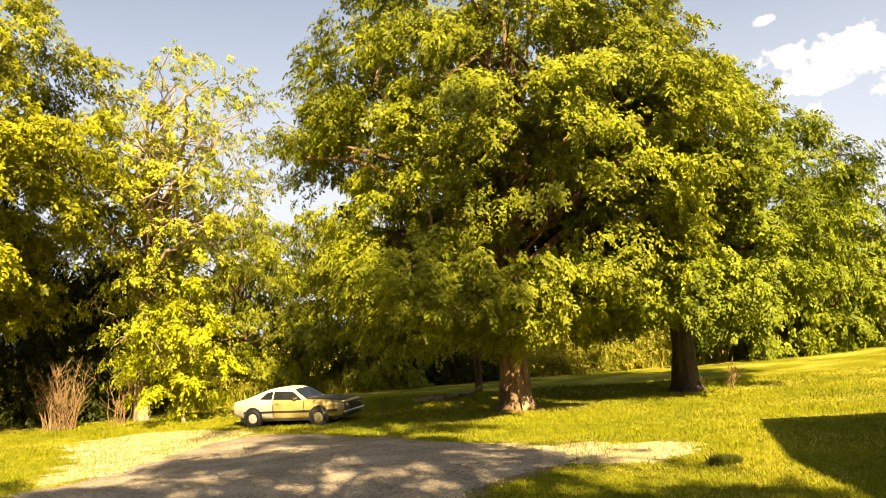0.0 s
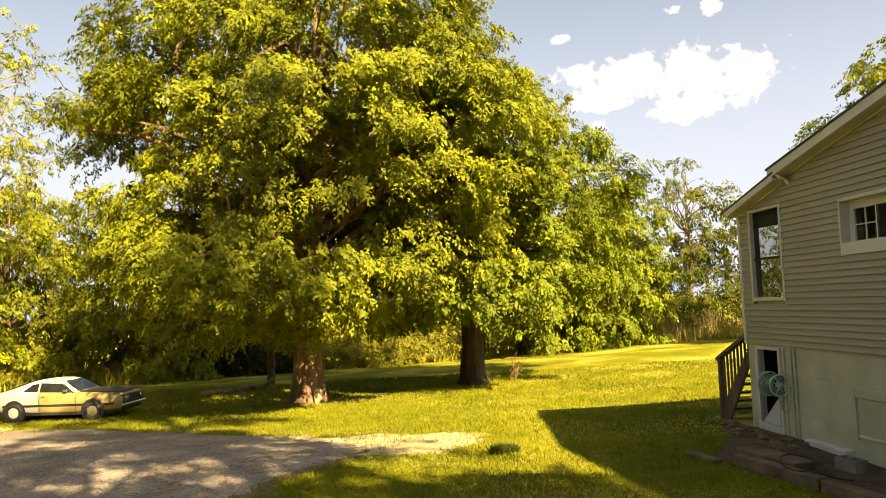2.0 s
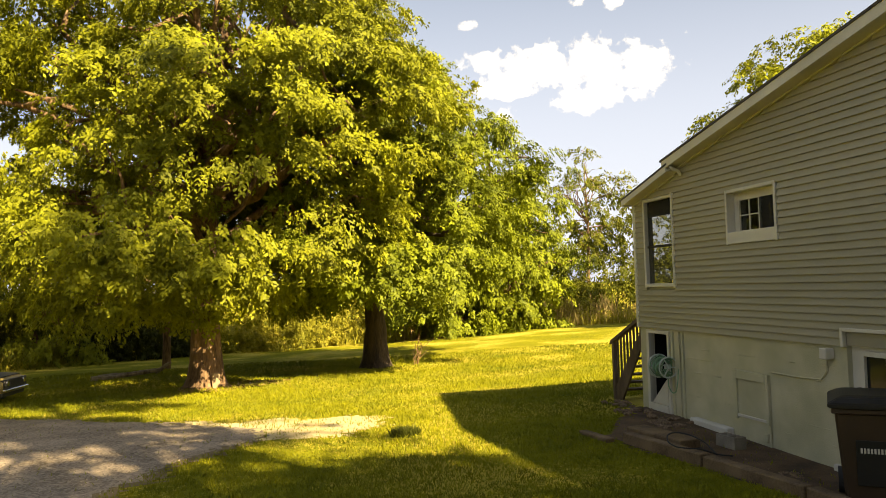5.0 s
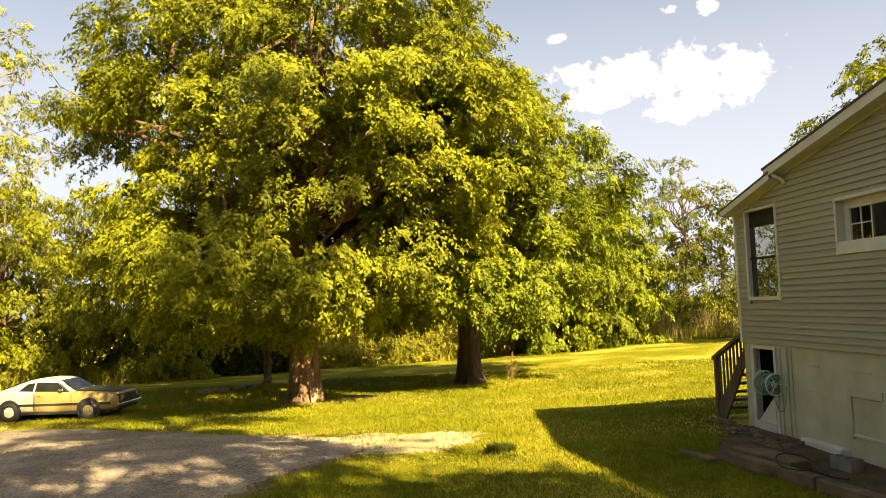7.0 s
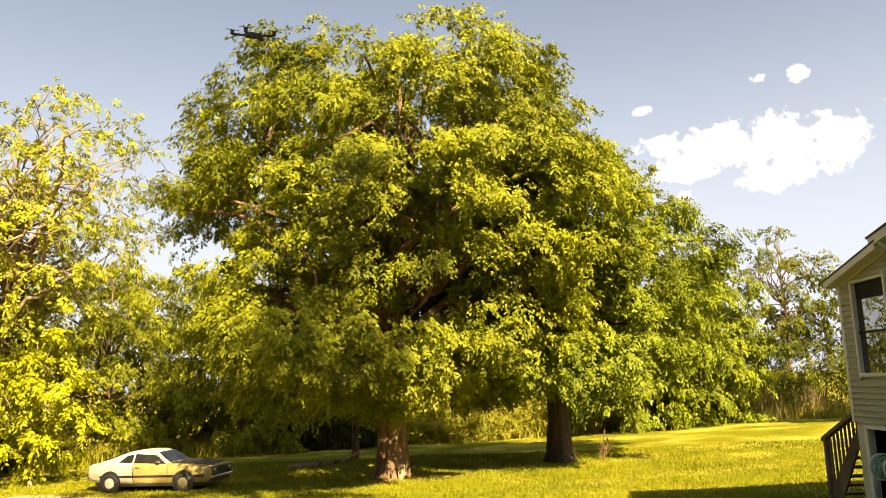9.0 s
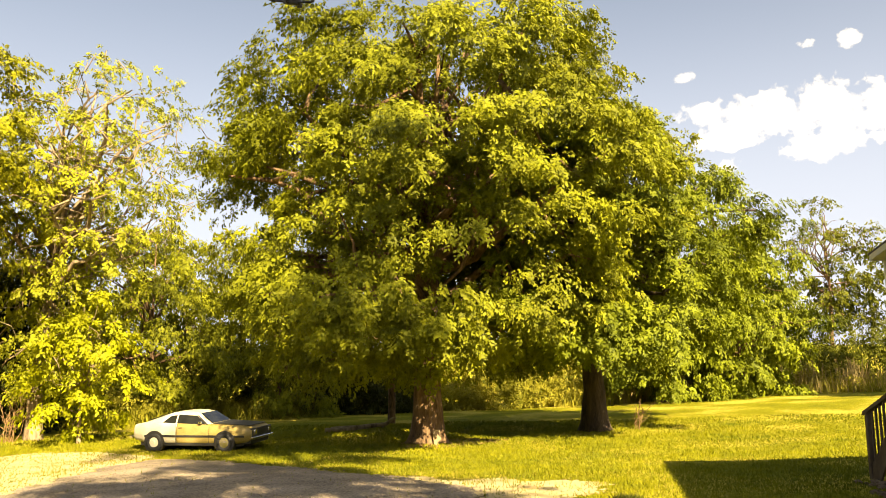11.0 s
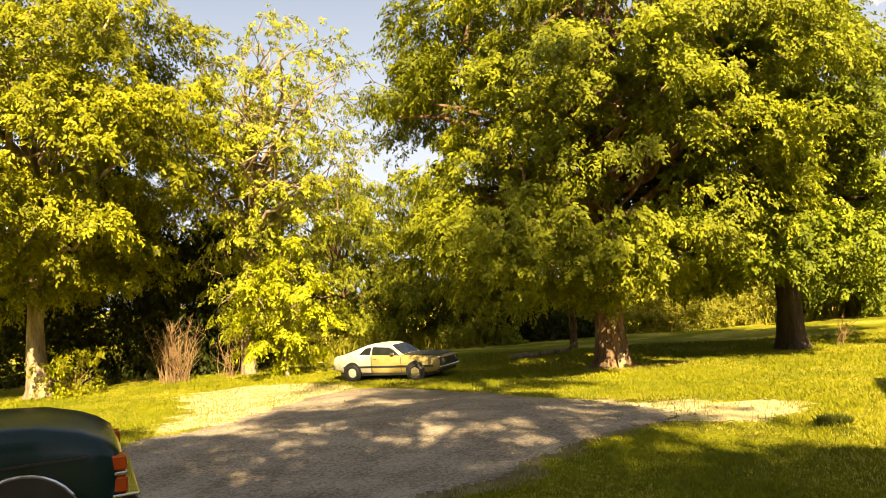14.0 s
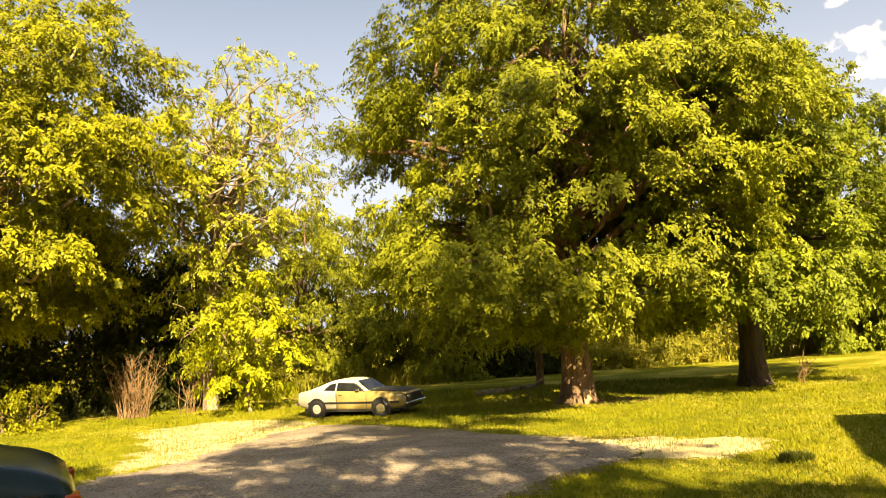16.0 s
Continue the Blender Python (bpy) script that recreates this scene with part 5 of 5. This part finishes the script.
    v = np.empty((n, 3, 3))
    v[:, 0] = np.c_[x - np.cos(b) * 0.014, y - np.sin(b) * 0.014, gz(x, y)]
    v[:, 1] = np.c_[x + np.cos(b) * 0.014, y + np.sin(b) * 0.014, gz(x, y)]
    v[:, 2] = np.c_[x + rng2.normal(0, 0.05, n), y + rng2.normal(0, 0.05, n), gz(x, y) + hgt]
    ob = mesh_from("grass_tuft", v.reshape(-1, 3), np.arange(n * 3).reshape(-1, 3), M_LEAF_D)
    tagged(ob, "dark uncut grass tuft standing in the lawn", "grass tuft")
    # dead snag and logs by the big tree
    t = thing("snag", pose(2.05, 32.6, gzf(2.05, 32.6)), "thin grey dead tree stem behind the big tree", "dead tree")
    part("stem", tube(bmesh.new(), [(0, 0, -0.1), (0.03, 0, 1.2), (-0.02, 0, 2.6), (0.05, 0, 4.6)], [0.17, 0.15, 0.13, 0.08], 9), M_BARK, t)
    for x0, y0, x1, y1, r, ll in ((-0.6, 29.3, 1.75, 29.9, 0.09, "grey fallen log lying in the shade"), (-0.4, 30.0, 1.6, 30.3, 0.07, "thin fallen branch lying in the shade"), (1.55, 30.2, 2.0, 29.5, 0.08, "broken branch propped on a fallen log")):
        t = thing("log", pose(x0, y0, gzf(x0, y0)), ll, "log")
        e = 0.35 if r == 0.08 else 0.12
        part("wood", tube(bmesh.new(), bend_path((0, 0, r), (x1 - x0, y1 - y0, r + e), np.random.default_rng(int(r * 100)), 4, 0.05), [r, r * 1.05, r * 0.9, r * 0.8, r * 0.6], 8), M_BARK_PALE, t)
    # pale board leaning on the trunk
    t = thing("board", pose(3.0, 24.62, gzf(3.0, 24.6), -12, 0, 8), "short pale board leaning against the trunk", "board")
    part("plank", boxed(-0.12, 0.12, 0, 0.03, 0, 0.48, 0.006), M_SIGN, t)


def wheelie_bin():
    m = pose(7.47, 5.79, gzf(7.47, 5.79), 0, 0, -50) @ Matrix.Scale(1.03, 4)
    t = thing("trash_cart", m, "brown wheeled trash cart with a dark lid", "trash bin")
    bm = bmesh.new()
    lo = [(-0.27, -0.30), (0.27, -0.30), (0.27, 0.30), (-0.27, 0.30)]
    hi = [(-0.34, -0.37), (0.34, -0.37), (0.34, 0.40), (-0.34, 0.40)]
    a = [bm.verts.new((x, y, 0.06)) for x, y in lo]
    b = [bm.verts.new((x, y, 0.98)) for x, y in hi]
    bm.faces.new(a[::-1])
    bm.faces.new(b)
    for i in range(4):
        bm.faces.new((a[i], a[(i + 1) % 4], b[(i + 1) % 4], b[i]))
    bmesh.ops.bevel(bm, geom=list(bm.edges), offset=0.03, segments=3, affect='EDGES')
    body = part("body", bm, M_BIN, t, smooth=False)
    part("rim", boxed(-0.37, 0.37, -0.40, 0.43, 0.96, 1.02, 0.012), M_BIN, t)
    bm = bmesh.new()
    rings = [(0.40, -0.44, 0.46, 1.02), (0.40, -0.44, 0.46, 1.07), (0.30, -0.34, 0.40, 1.12), (0.24, -0.26, 0.36, 1.135)]
    prev = None
    for w, y0, y1, z in rings:
        r = [bm.verts.new(p) for p in ((-w, y0, z), (w, y0, z), (w, y1, z), (-w, y1, z))]
        if prev:
            for i in range(4):
                bm.faces.new((prev[i], prev[(i + 1) % 4], r[(i + 1) % 4], r[i]))
        else:
            bm.faces.new(r[::-1])
        prev = r
    bm.faces.new(prev)
    bmesh.ops.bevel(bm, geom=list(bm.edges), offset=0.012, segments=2, affect='EDGES')
    part("lid", bm, M_LID, t, "dark plastic lid")
    part("handle", tube(bmesh.new(), [(-0.3, 0.44, 0.98), (-0.3, 0.52, 1.0), (0.3, 0.52, 1.0), (0.3, 0.44, 0.98)], 0.016, 8), M_LID, t)
    for s in (-1, 1):
        part("wheel", cyl(bmesh.new(), 0.14, 0.14, 0.06, pose(0.30 * s, 0.34, 0.14, 0, 90, 0), 20), M_RUBBER, t)
    part("recess", boxed(-0.16, 0.22, -0.364, -0.345, 0.25, 0.70, 0.006), M_LID, body)
    for k in range(8):
        part("number_bar", boxed(-0.12 + 0.030 * k, -0.102 + 0.030 * k, -0.372, -0.362, 0.575, 0.625), M_BARS, body)


# ---- cars ----
def loft(bm, sections):
    rings = [[bm.verts.new(p) for p in s] for s in sections]
    k = len(rings[0])
    for a, b in zip(rings, rings[1:]):
        for i in range(k):
            bm.faces.new((a[i], a[(i + 1) % k], b[(i + 1) % k], b[i]))
    bm.faces.new(rings[0][::-1])
    bm.faces.new(rings[-1])
    bmesh.ops.recalc_face_normals(bm, faces=bm.faces)
    return bm


def wheel(parent, x, y, r, side, rim_mat, hub_label):
    w = part("wheel", tube(bmesh.new(), [(x + (r - 0.085) * math.cos(2 * math.pi * k / 32), y, r + (r - 0.085) * math.sin(2 * math.pi * k / 32)) for k in range(32)], 0.085, 10, closed=True), M_RUBBER, parent, "black tyre")
    bm = cyl(bmesh.new(), r * 0.60, r * 0.60, 0.10, pose(x, y, r, 90, 0, 0), 28)
    for k in range(10):
        a = 2 * math.pi * k / 10
        box(bm, -0.02, 0.02, 0.0, 0.012, 0.05, r * 0.57, m=pose(x, y + side * 0.052, r) @ pose(0, 0, 0, 0, math.degrees(a), 0))
    cyl(bm, 0.06, 0.05, 0.04, pose(x, y + side * 0.06, r, 90, 0, 0), 16)
    part("rim", bm, rim_mat, w, hub_label, smooth=False)
    return w


def body_section(x, w, b, t, crown=0.03):
    half = [(w * 0.90, b), (w * 0.985, b + 0.18 * (t - b)), (w, b + 0.50 * (t - b)), (w * 0.985, b + 0.80 * (t - b)), (w * 0.93, t - 0.012), (w * 0.80, t + crown * 0.5)]
    pts = [(x, -y, z) for y, z in half] + [(x, 0, t + crown)] + [(x, y, z) for y, z in half[::-1]]
    return pts + [(x, 0, b)]


def dense_body(stations, steps, crown=0.03):
    xs = [s[0] for s in stations]
    out = []
    for x in np.linspace(xs[0], xs[-1], steps):
        out.append(body_section(float(x), *(float(np.interp(x, xs, [s[k] for s in stations])) for k in (1, 2, 3)), crown))
    return out


def old_coupe():
    rear, front = Vector((-5.50, 26.0)), Vector((-3.26, 25.25))
    ang = math.degrees(math.atan2(front.y - rear.y, front.x - rear.x))
    m = pose(rear.x, rear.y, gzf(-4.5, 25.4), 0, 0, ang) @ Matrix.Scale(0.89, 4) @ pose(-0.93, 0, 0)
    t = thing("car", m, "old two-door fastback coupe, half faded yellow and white, on the lawn", "car")
    st = [(0.0, 0.66, 0.46, 0.83), (0.08, 0.76, 0.40, 0.90), (0.5, 0.85, 0.30, 0.95), (1.2, 0.885, 0.25, 0.97), (2.2, 0.89, 0.23, 0.94), (3.0, 0.885, 0.23, 0.91), (3.8, 0.86, 0.26, 0.88), (4.35, 0.82, 0.32, 0.83), (4.50, 0.78, 0.40, 0.78)]
    rear_half = [s for s in dense_body(st, 91) if s[0][0] <= 1.75]
    front_half = [s for s in dense_body(st, 91) if s[0][0] >= 1.72]
    b = part("rear_body", loft(bmesh.new(), rear_half), M_CARWHITE, t, "whitish repainted rear quarter", smooth=True)
    b2 = part("front_body", loft(bmesh.new(), front_half), M_CARYELLOW, t, "faded yellow door and fender", smooth=True)
    for ob, xx in ((b, 0.93), (b2, 3.55)):
        part("wheel_well", cyl(bmesh.new(), 0.375, 0.375, 1.786, pose(xx, 0, 0.335, 90, 0, 0), 36), M_CARBLACK, t)
    # greenhouse: fastback roof
    cab = [(0.30, 0.70, 0.93), (0.9, 0.66, 1.12), (1.45, 0.60, 1.30), (1.85, 0.585, 1.345), (2.25, 0.585, 1.335), (2.45, 0.60, 1.29), (3.02, 0.72, 0.92)]
    sec = []
    for x, w, z in cab:
        sec.append([(x, -0.80, 0.90), (x, -w, z - 0.045), (x, -w * 0.86, z), (x, 0, z + 0.018), (x, w * 0.86, z), (x, w, z - 0.045), (x, 0.80, 0.90)])
    part("roof", loft(bmesh.new(), sec), M_CARWHITE, t, "white roof and pillars", smooth=False)
    for s in (-1, 1):
        def side_pt(x, k):
            xs = [c[0] for c in cab]
            w = float(np.interp(x, xs, [c[1] for c in cab]))
            z = float(np.interp(x, xs, [c[2] for c in cab])) - 0.045
            return (x, s * (0.80 + (w - 0.80) * k + 0.008), 0.90 + (z - 0.90) * k)
        bm = poly(bmesh.new(), [side_pt(1.72, 0.10), side_pt(2.80, 0.14), side_pt(2.42, 0.86), side_pt(1.72, 0.88)], (0, s * 0.006, 0))
        part("side_window", bm, M_CARGLASS, t, "dark side glass")
        bm = poly(bmesh.new(), [side_pt(1.12, 0.14), side_pt(1.66, 0.11), side_pt(1.66, 0.86), side_pt(1.42, 0.84)], (0, s * 0.006, 0))
        part("quarter_window", bm, M_CARGLASS, t, "dark quarter glass")
        part("pillar_trim", poly(bmesh.new(), [side_pt(2.84, 0.10), side_pt(2.90, 0.10), side_pt(2.48, 0.92), side_pt(2.43, 0.90)], (0, s * 0.01, 0)), M_CARBLACK, t)
        part("side_stripe", boxed(0.55, 4.28, s * 0.888 - 0.006, s * 0.888 + 0.008, 0.49, 0.56), M_CARBLACK, t)
        part("door_seam", boxed(1.74, 1.752, s * 0.892 - 0.004, s * 0.892 + 0.003, 0.30, 0.92), M_CARBLACK, t)
        part("door_seam", boxed(2.98, 2.992, s * 0.888 - 0.004, s * 0.888 + 0.003, 0.30, 0.88), M_CARBLACK, t)
        part("door_handle", boxed(1.84, 1.98, s * 0.895 - 0.01, s * 0.895 + 0.018, 0.80, 0.825, 0.004), M_CHROME, t)
        part("rocker", boxed(1.25, 3.2, s * 0.80 - 0.04, s * 0.80 + 0.04, 0.20, 0.30, 0.01), M_CARBLACK, t)
        part("mirror", boxed(2.58, 2.70, s * 0.90 - 0.03, s * 0.90 + 0.06, 0.95, 1.03, 0.012), M_CHROME, t)
    bm = poly(bmesh.new(), [(2.99, -0.66, 0.955), (2.99, 0.66, 0.955), (2.50, 0.54, 1.275), (2.50, -0.54, 1.275)], (0.012, 0, 0.014))
    part("windshield", bm, M_CARGLASS, t, "dark windshield")
    bm = poly(bmesh.new(), [(0.55, -0.56, 1.03), (0.55, 0.56, 1.03), (1.35, 0.48, 1.285), (1.35, -0.48, 1.285)], (-0.006, 0, 0.02))
    part("rear_window", bm, M_CARGLASS, t, "dark rear glass")
    part("hood", poly(bmesh.new(), [(3.05, -0.72, 0.938), (4.38, -0.66, 0.868), (4.38, 0.66, 0.868), (3.05, 0.72, 0.938)], (0, 0, 0.018)), M_CARBLACK, t, "black hood panel")
    part("grille", boxed(4.40, 4.53, -0.76, 0.76, 0.50, 0.79, 0.015), M_CARBLACK, t, "black grille")
    for s in (-1, 1):
        part("headlight", cyl(bmesh.new(), 0.085, 0.08, 0.05, pose(4.54, 0.55 * s, 0.67, 0, 90, 0), 20), M_CHROME, t, "round headlight")
        part("tail_light", boxed(-0.03, 0.02, 0.45 * s - 0.13, 0.45 * s + 0.13, 0.66, 0.76, 0.006), M_LENSRED, t)
    part("front_bumper", boxed(4.48, 4.60, -0.80, 0.80, 0.44, 0.50, 0.02), M_CHROME, t, "dull chrome bumper")
    part("rear_bumper", boxed(-0.10, 0.03, -0.78, 0.78, 0.44, 0.54, 0.02), M_CHROME, t, "dull chrome bumper")
    part("valance", boxed(4.2, 4.46, -0.74, 0.74, 0.26, 0.44, 0.02), M_CARBLACK, t)
    part("underside", boxed(0.3, 4.2, -0.70, 0.70, 0.19, 0.32), M_CARBLACK, t)
    for xx in (0.93, 3.55):
        for s in (-1, 1):
            wheel(t, xx, s * 0.85, 0.315, s, M_CARWHITE if xx < 2 else M_CHROME, "pale painted steel wheel" if xx < 2 else "bright chromed wheel")


def dark_sedan():
    """Tail of a dark car parked on the drive; its flank faces the viewer."""
    ax = Vector((-0.86, -0.51))
    ang = math.degrees(math.atan2(ax.y, ax.x))
    m = pose(-3.60, 6.50, gzf(-4.7, 5.8) - 0.04, 0, 0, ang)
    t = thing("car", m, "dark teal sedan parked on the gravel, tail end showing", "car")
    st = [(0.0, 0.66, 0.46, 0.70), (0.04, 0.74, 0.40, 0.82), (0.16, 0.81, 0.32, 0.91), (0.32, 0.83, 0.30, 0.98), (0.6, 0.855, 0.27, 1.05), (1.2, 0.88, 0.24, 1.09), (2.2, 0.89, 0.22, 1.03), (3.2, 0.88, 0.22, 1.00), (4.2, 0.84, 0.28, 0.90), (4.7, 0.76, 0.38, 0.75)]
    part("body", loft(bmesh.new(), dense_body(st, 80, 0.05)), M_CARGREEN, t, smooth=True)
    cab = [(1.00, 0.74, 1.05), (1.55, 0.62, 1.36), (2.0, 0.60, 1.42), (2.7, 0.60, 1.42), (3.0, 0.62, 1.36), (3.7, 0.74, 1.02)]
    sec = [[(x, -0.82, 1.0), (x, -w, z - 0.05), (x, -w * 0.85, z), (x, 0, z + 0.02), (x, w * 0.85, z), (x, w, z - 0.05), (x, 0.82, 1.0)] for x, w, z in cab]
    part("roof", loft(bmesh.new(), sec), M_CARGREEN, t)
    for s in (-1, 1):
        part("side_window", poly(bmesh.new(), [(1.35, s * 0.80, 1.08), (3.4, s * 0.80, 1.08), (2.95, s * 0.655, 1.33), (1.65, s * 0.655, 1.33)], (0, s * 0.012, 0)), M_CARGLASS, t)
        part("tail_lamp", boxed(-0.02, 0.13, s * 0.68 - 0.10, s * 0.68 + 0.075, 0.66, 0.78, 0.015), M_LENSRED, t, "orange-red tail lamp")
        part("tail_lamp", boxed(-0.022, 0.10, s * 0.68 - 0.10, s * 0.68 + 0.078, 0.62, 0.655, 0.01), M_CHROME, t, "clear reversing lamp")
        part("tail_lamp", boxed(-0.021, 0.12, s * 0.68 - 0.10, s * 0.68 + 0.076, 0.49, 0.615, 0.015), M_LENSRED, t, "red tail lamp")
        part("belt_crease", boxed(0.25, 4.2, s * 0.868 - 0.01, s * 0.868 + 0.014, 0.815, 0.832), M_CARBLACK, t)
        for xx in (0.72, 3.62):
            wheel(t, xx, s * 0.84, 0.31, s, M_CHROME, "alloy wheel")
            part("arch_trim", tube(bmesh.new(), [(xx + 0.42 * math.cos(math.pi * k / 16), s * 0.885, 0.33 + 0.42 * math.sin(math.pi * k / 16)) for k in range(17)], 0.014, 6), M_CHROME, t, "bright wheel-arch trim")
    for xx in (0.72, 3.62):
        part("wheel_well", cyl(bmesh.new(), 0.41, 0.41, 1.77, pose(xx, 0, 0.33, 90, 0, 0), 32), M_CARBLACK, t)
    part("bumper_trim", boxed(-0.10, 0.10, -0.79, 0.79, 0.46, 0.485, 0.008), M_CHROME, t, "chrome bumper strip")
    part("rear_bumper", boxed(-0.09, 0.10, -0.785, 0.785, 0.30, 0.46, 0.03), M_CARBLACK, t, "dark bumper")


def drone():
    t = thing("drone", pose(-0.55, 8.2, 6.28, 16, -8, 30), "small black four-armed drone hovering above the lawn", "drone")
    part("body", boxed(-0.09, 0.09, -0.045, 0.045, -0.03, 0.035, 0.012), M_DRONE, t)
    part("camera_pod", boxed(0.07, 0.12, -0.025, 0.025, -0.05, -0.005, 0.008), M_DRONE, t)
    part("antenna", tube(bmesh.new(), [(-0.08, 0, 0.03), (-0.12, 0, 0.10)], 0.006, 6), M_LENSRED, t, "red antenna")
    for sx in (-1, 1):
        for sy in (-1, 1):
            a = part("arm", tube(bmesh.new(), [(0.05 * sx, 0.03 * sy, 0), (0.17 * sx, 0.16 * sy, 0.01)], 0.014, 8), M_DRONE, t)
            part("motor", cyl(bmesh.new(), 0.022, 0.022, 0.05, pose(0.17 * sx, 0.16 * sy, 0.03), 14), M_DRONE, a)
            part("propeller", boxed(0.17 * sx - 0.075, 0.17 * sx + 0.075, 0.16 * sy - 0.010, 0.16 * sy + 0.010, 0.055, 0.060), M_DRONE, a)


build_house()
build_stair()
build_trees()
build_shade_trees()
build_woods()
build_weeds()
cane_shrub(-13.3, 28.2, 2.4, 1.7, 60, 3, "dry bare brown cane shrub at the wood's edge")
cane_shrub(-11.5, 28.9, 2.0, 1.0, 16, 4, "small bare twiggy shrub beside the sparse tree")
cane_shrub(10.5, 26.9, 1.0, 0.35, 6, 9, "small leafless sapling beside the shaded trunk")
leafy_shrub(-15.9, 25.6, 1.7, 1.6, 6, M_LEAF_H, "low leafy shrub at the foot of the big tree")
old_coupe()
dark_sedan()
hose_reel()
wheelie_bin()
build_yard_things()
drone()
ragged_sheet("leaf_litter", [(1.6, 24.9), (2.4, 23.9), (3.6, 23.8), (4.6, 24.4), (5.2, 25.2), (4.0, 25.8), (2.4, 26.0)], M_LITTER, 0.008, "brown leaf litter round the big trunk", "leaf litter", 0.9, seed=14)
build_gravel_stones()
build_grass()
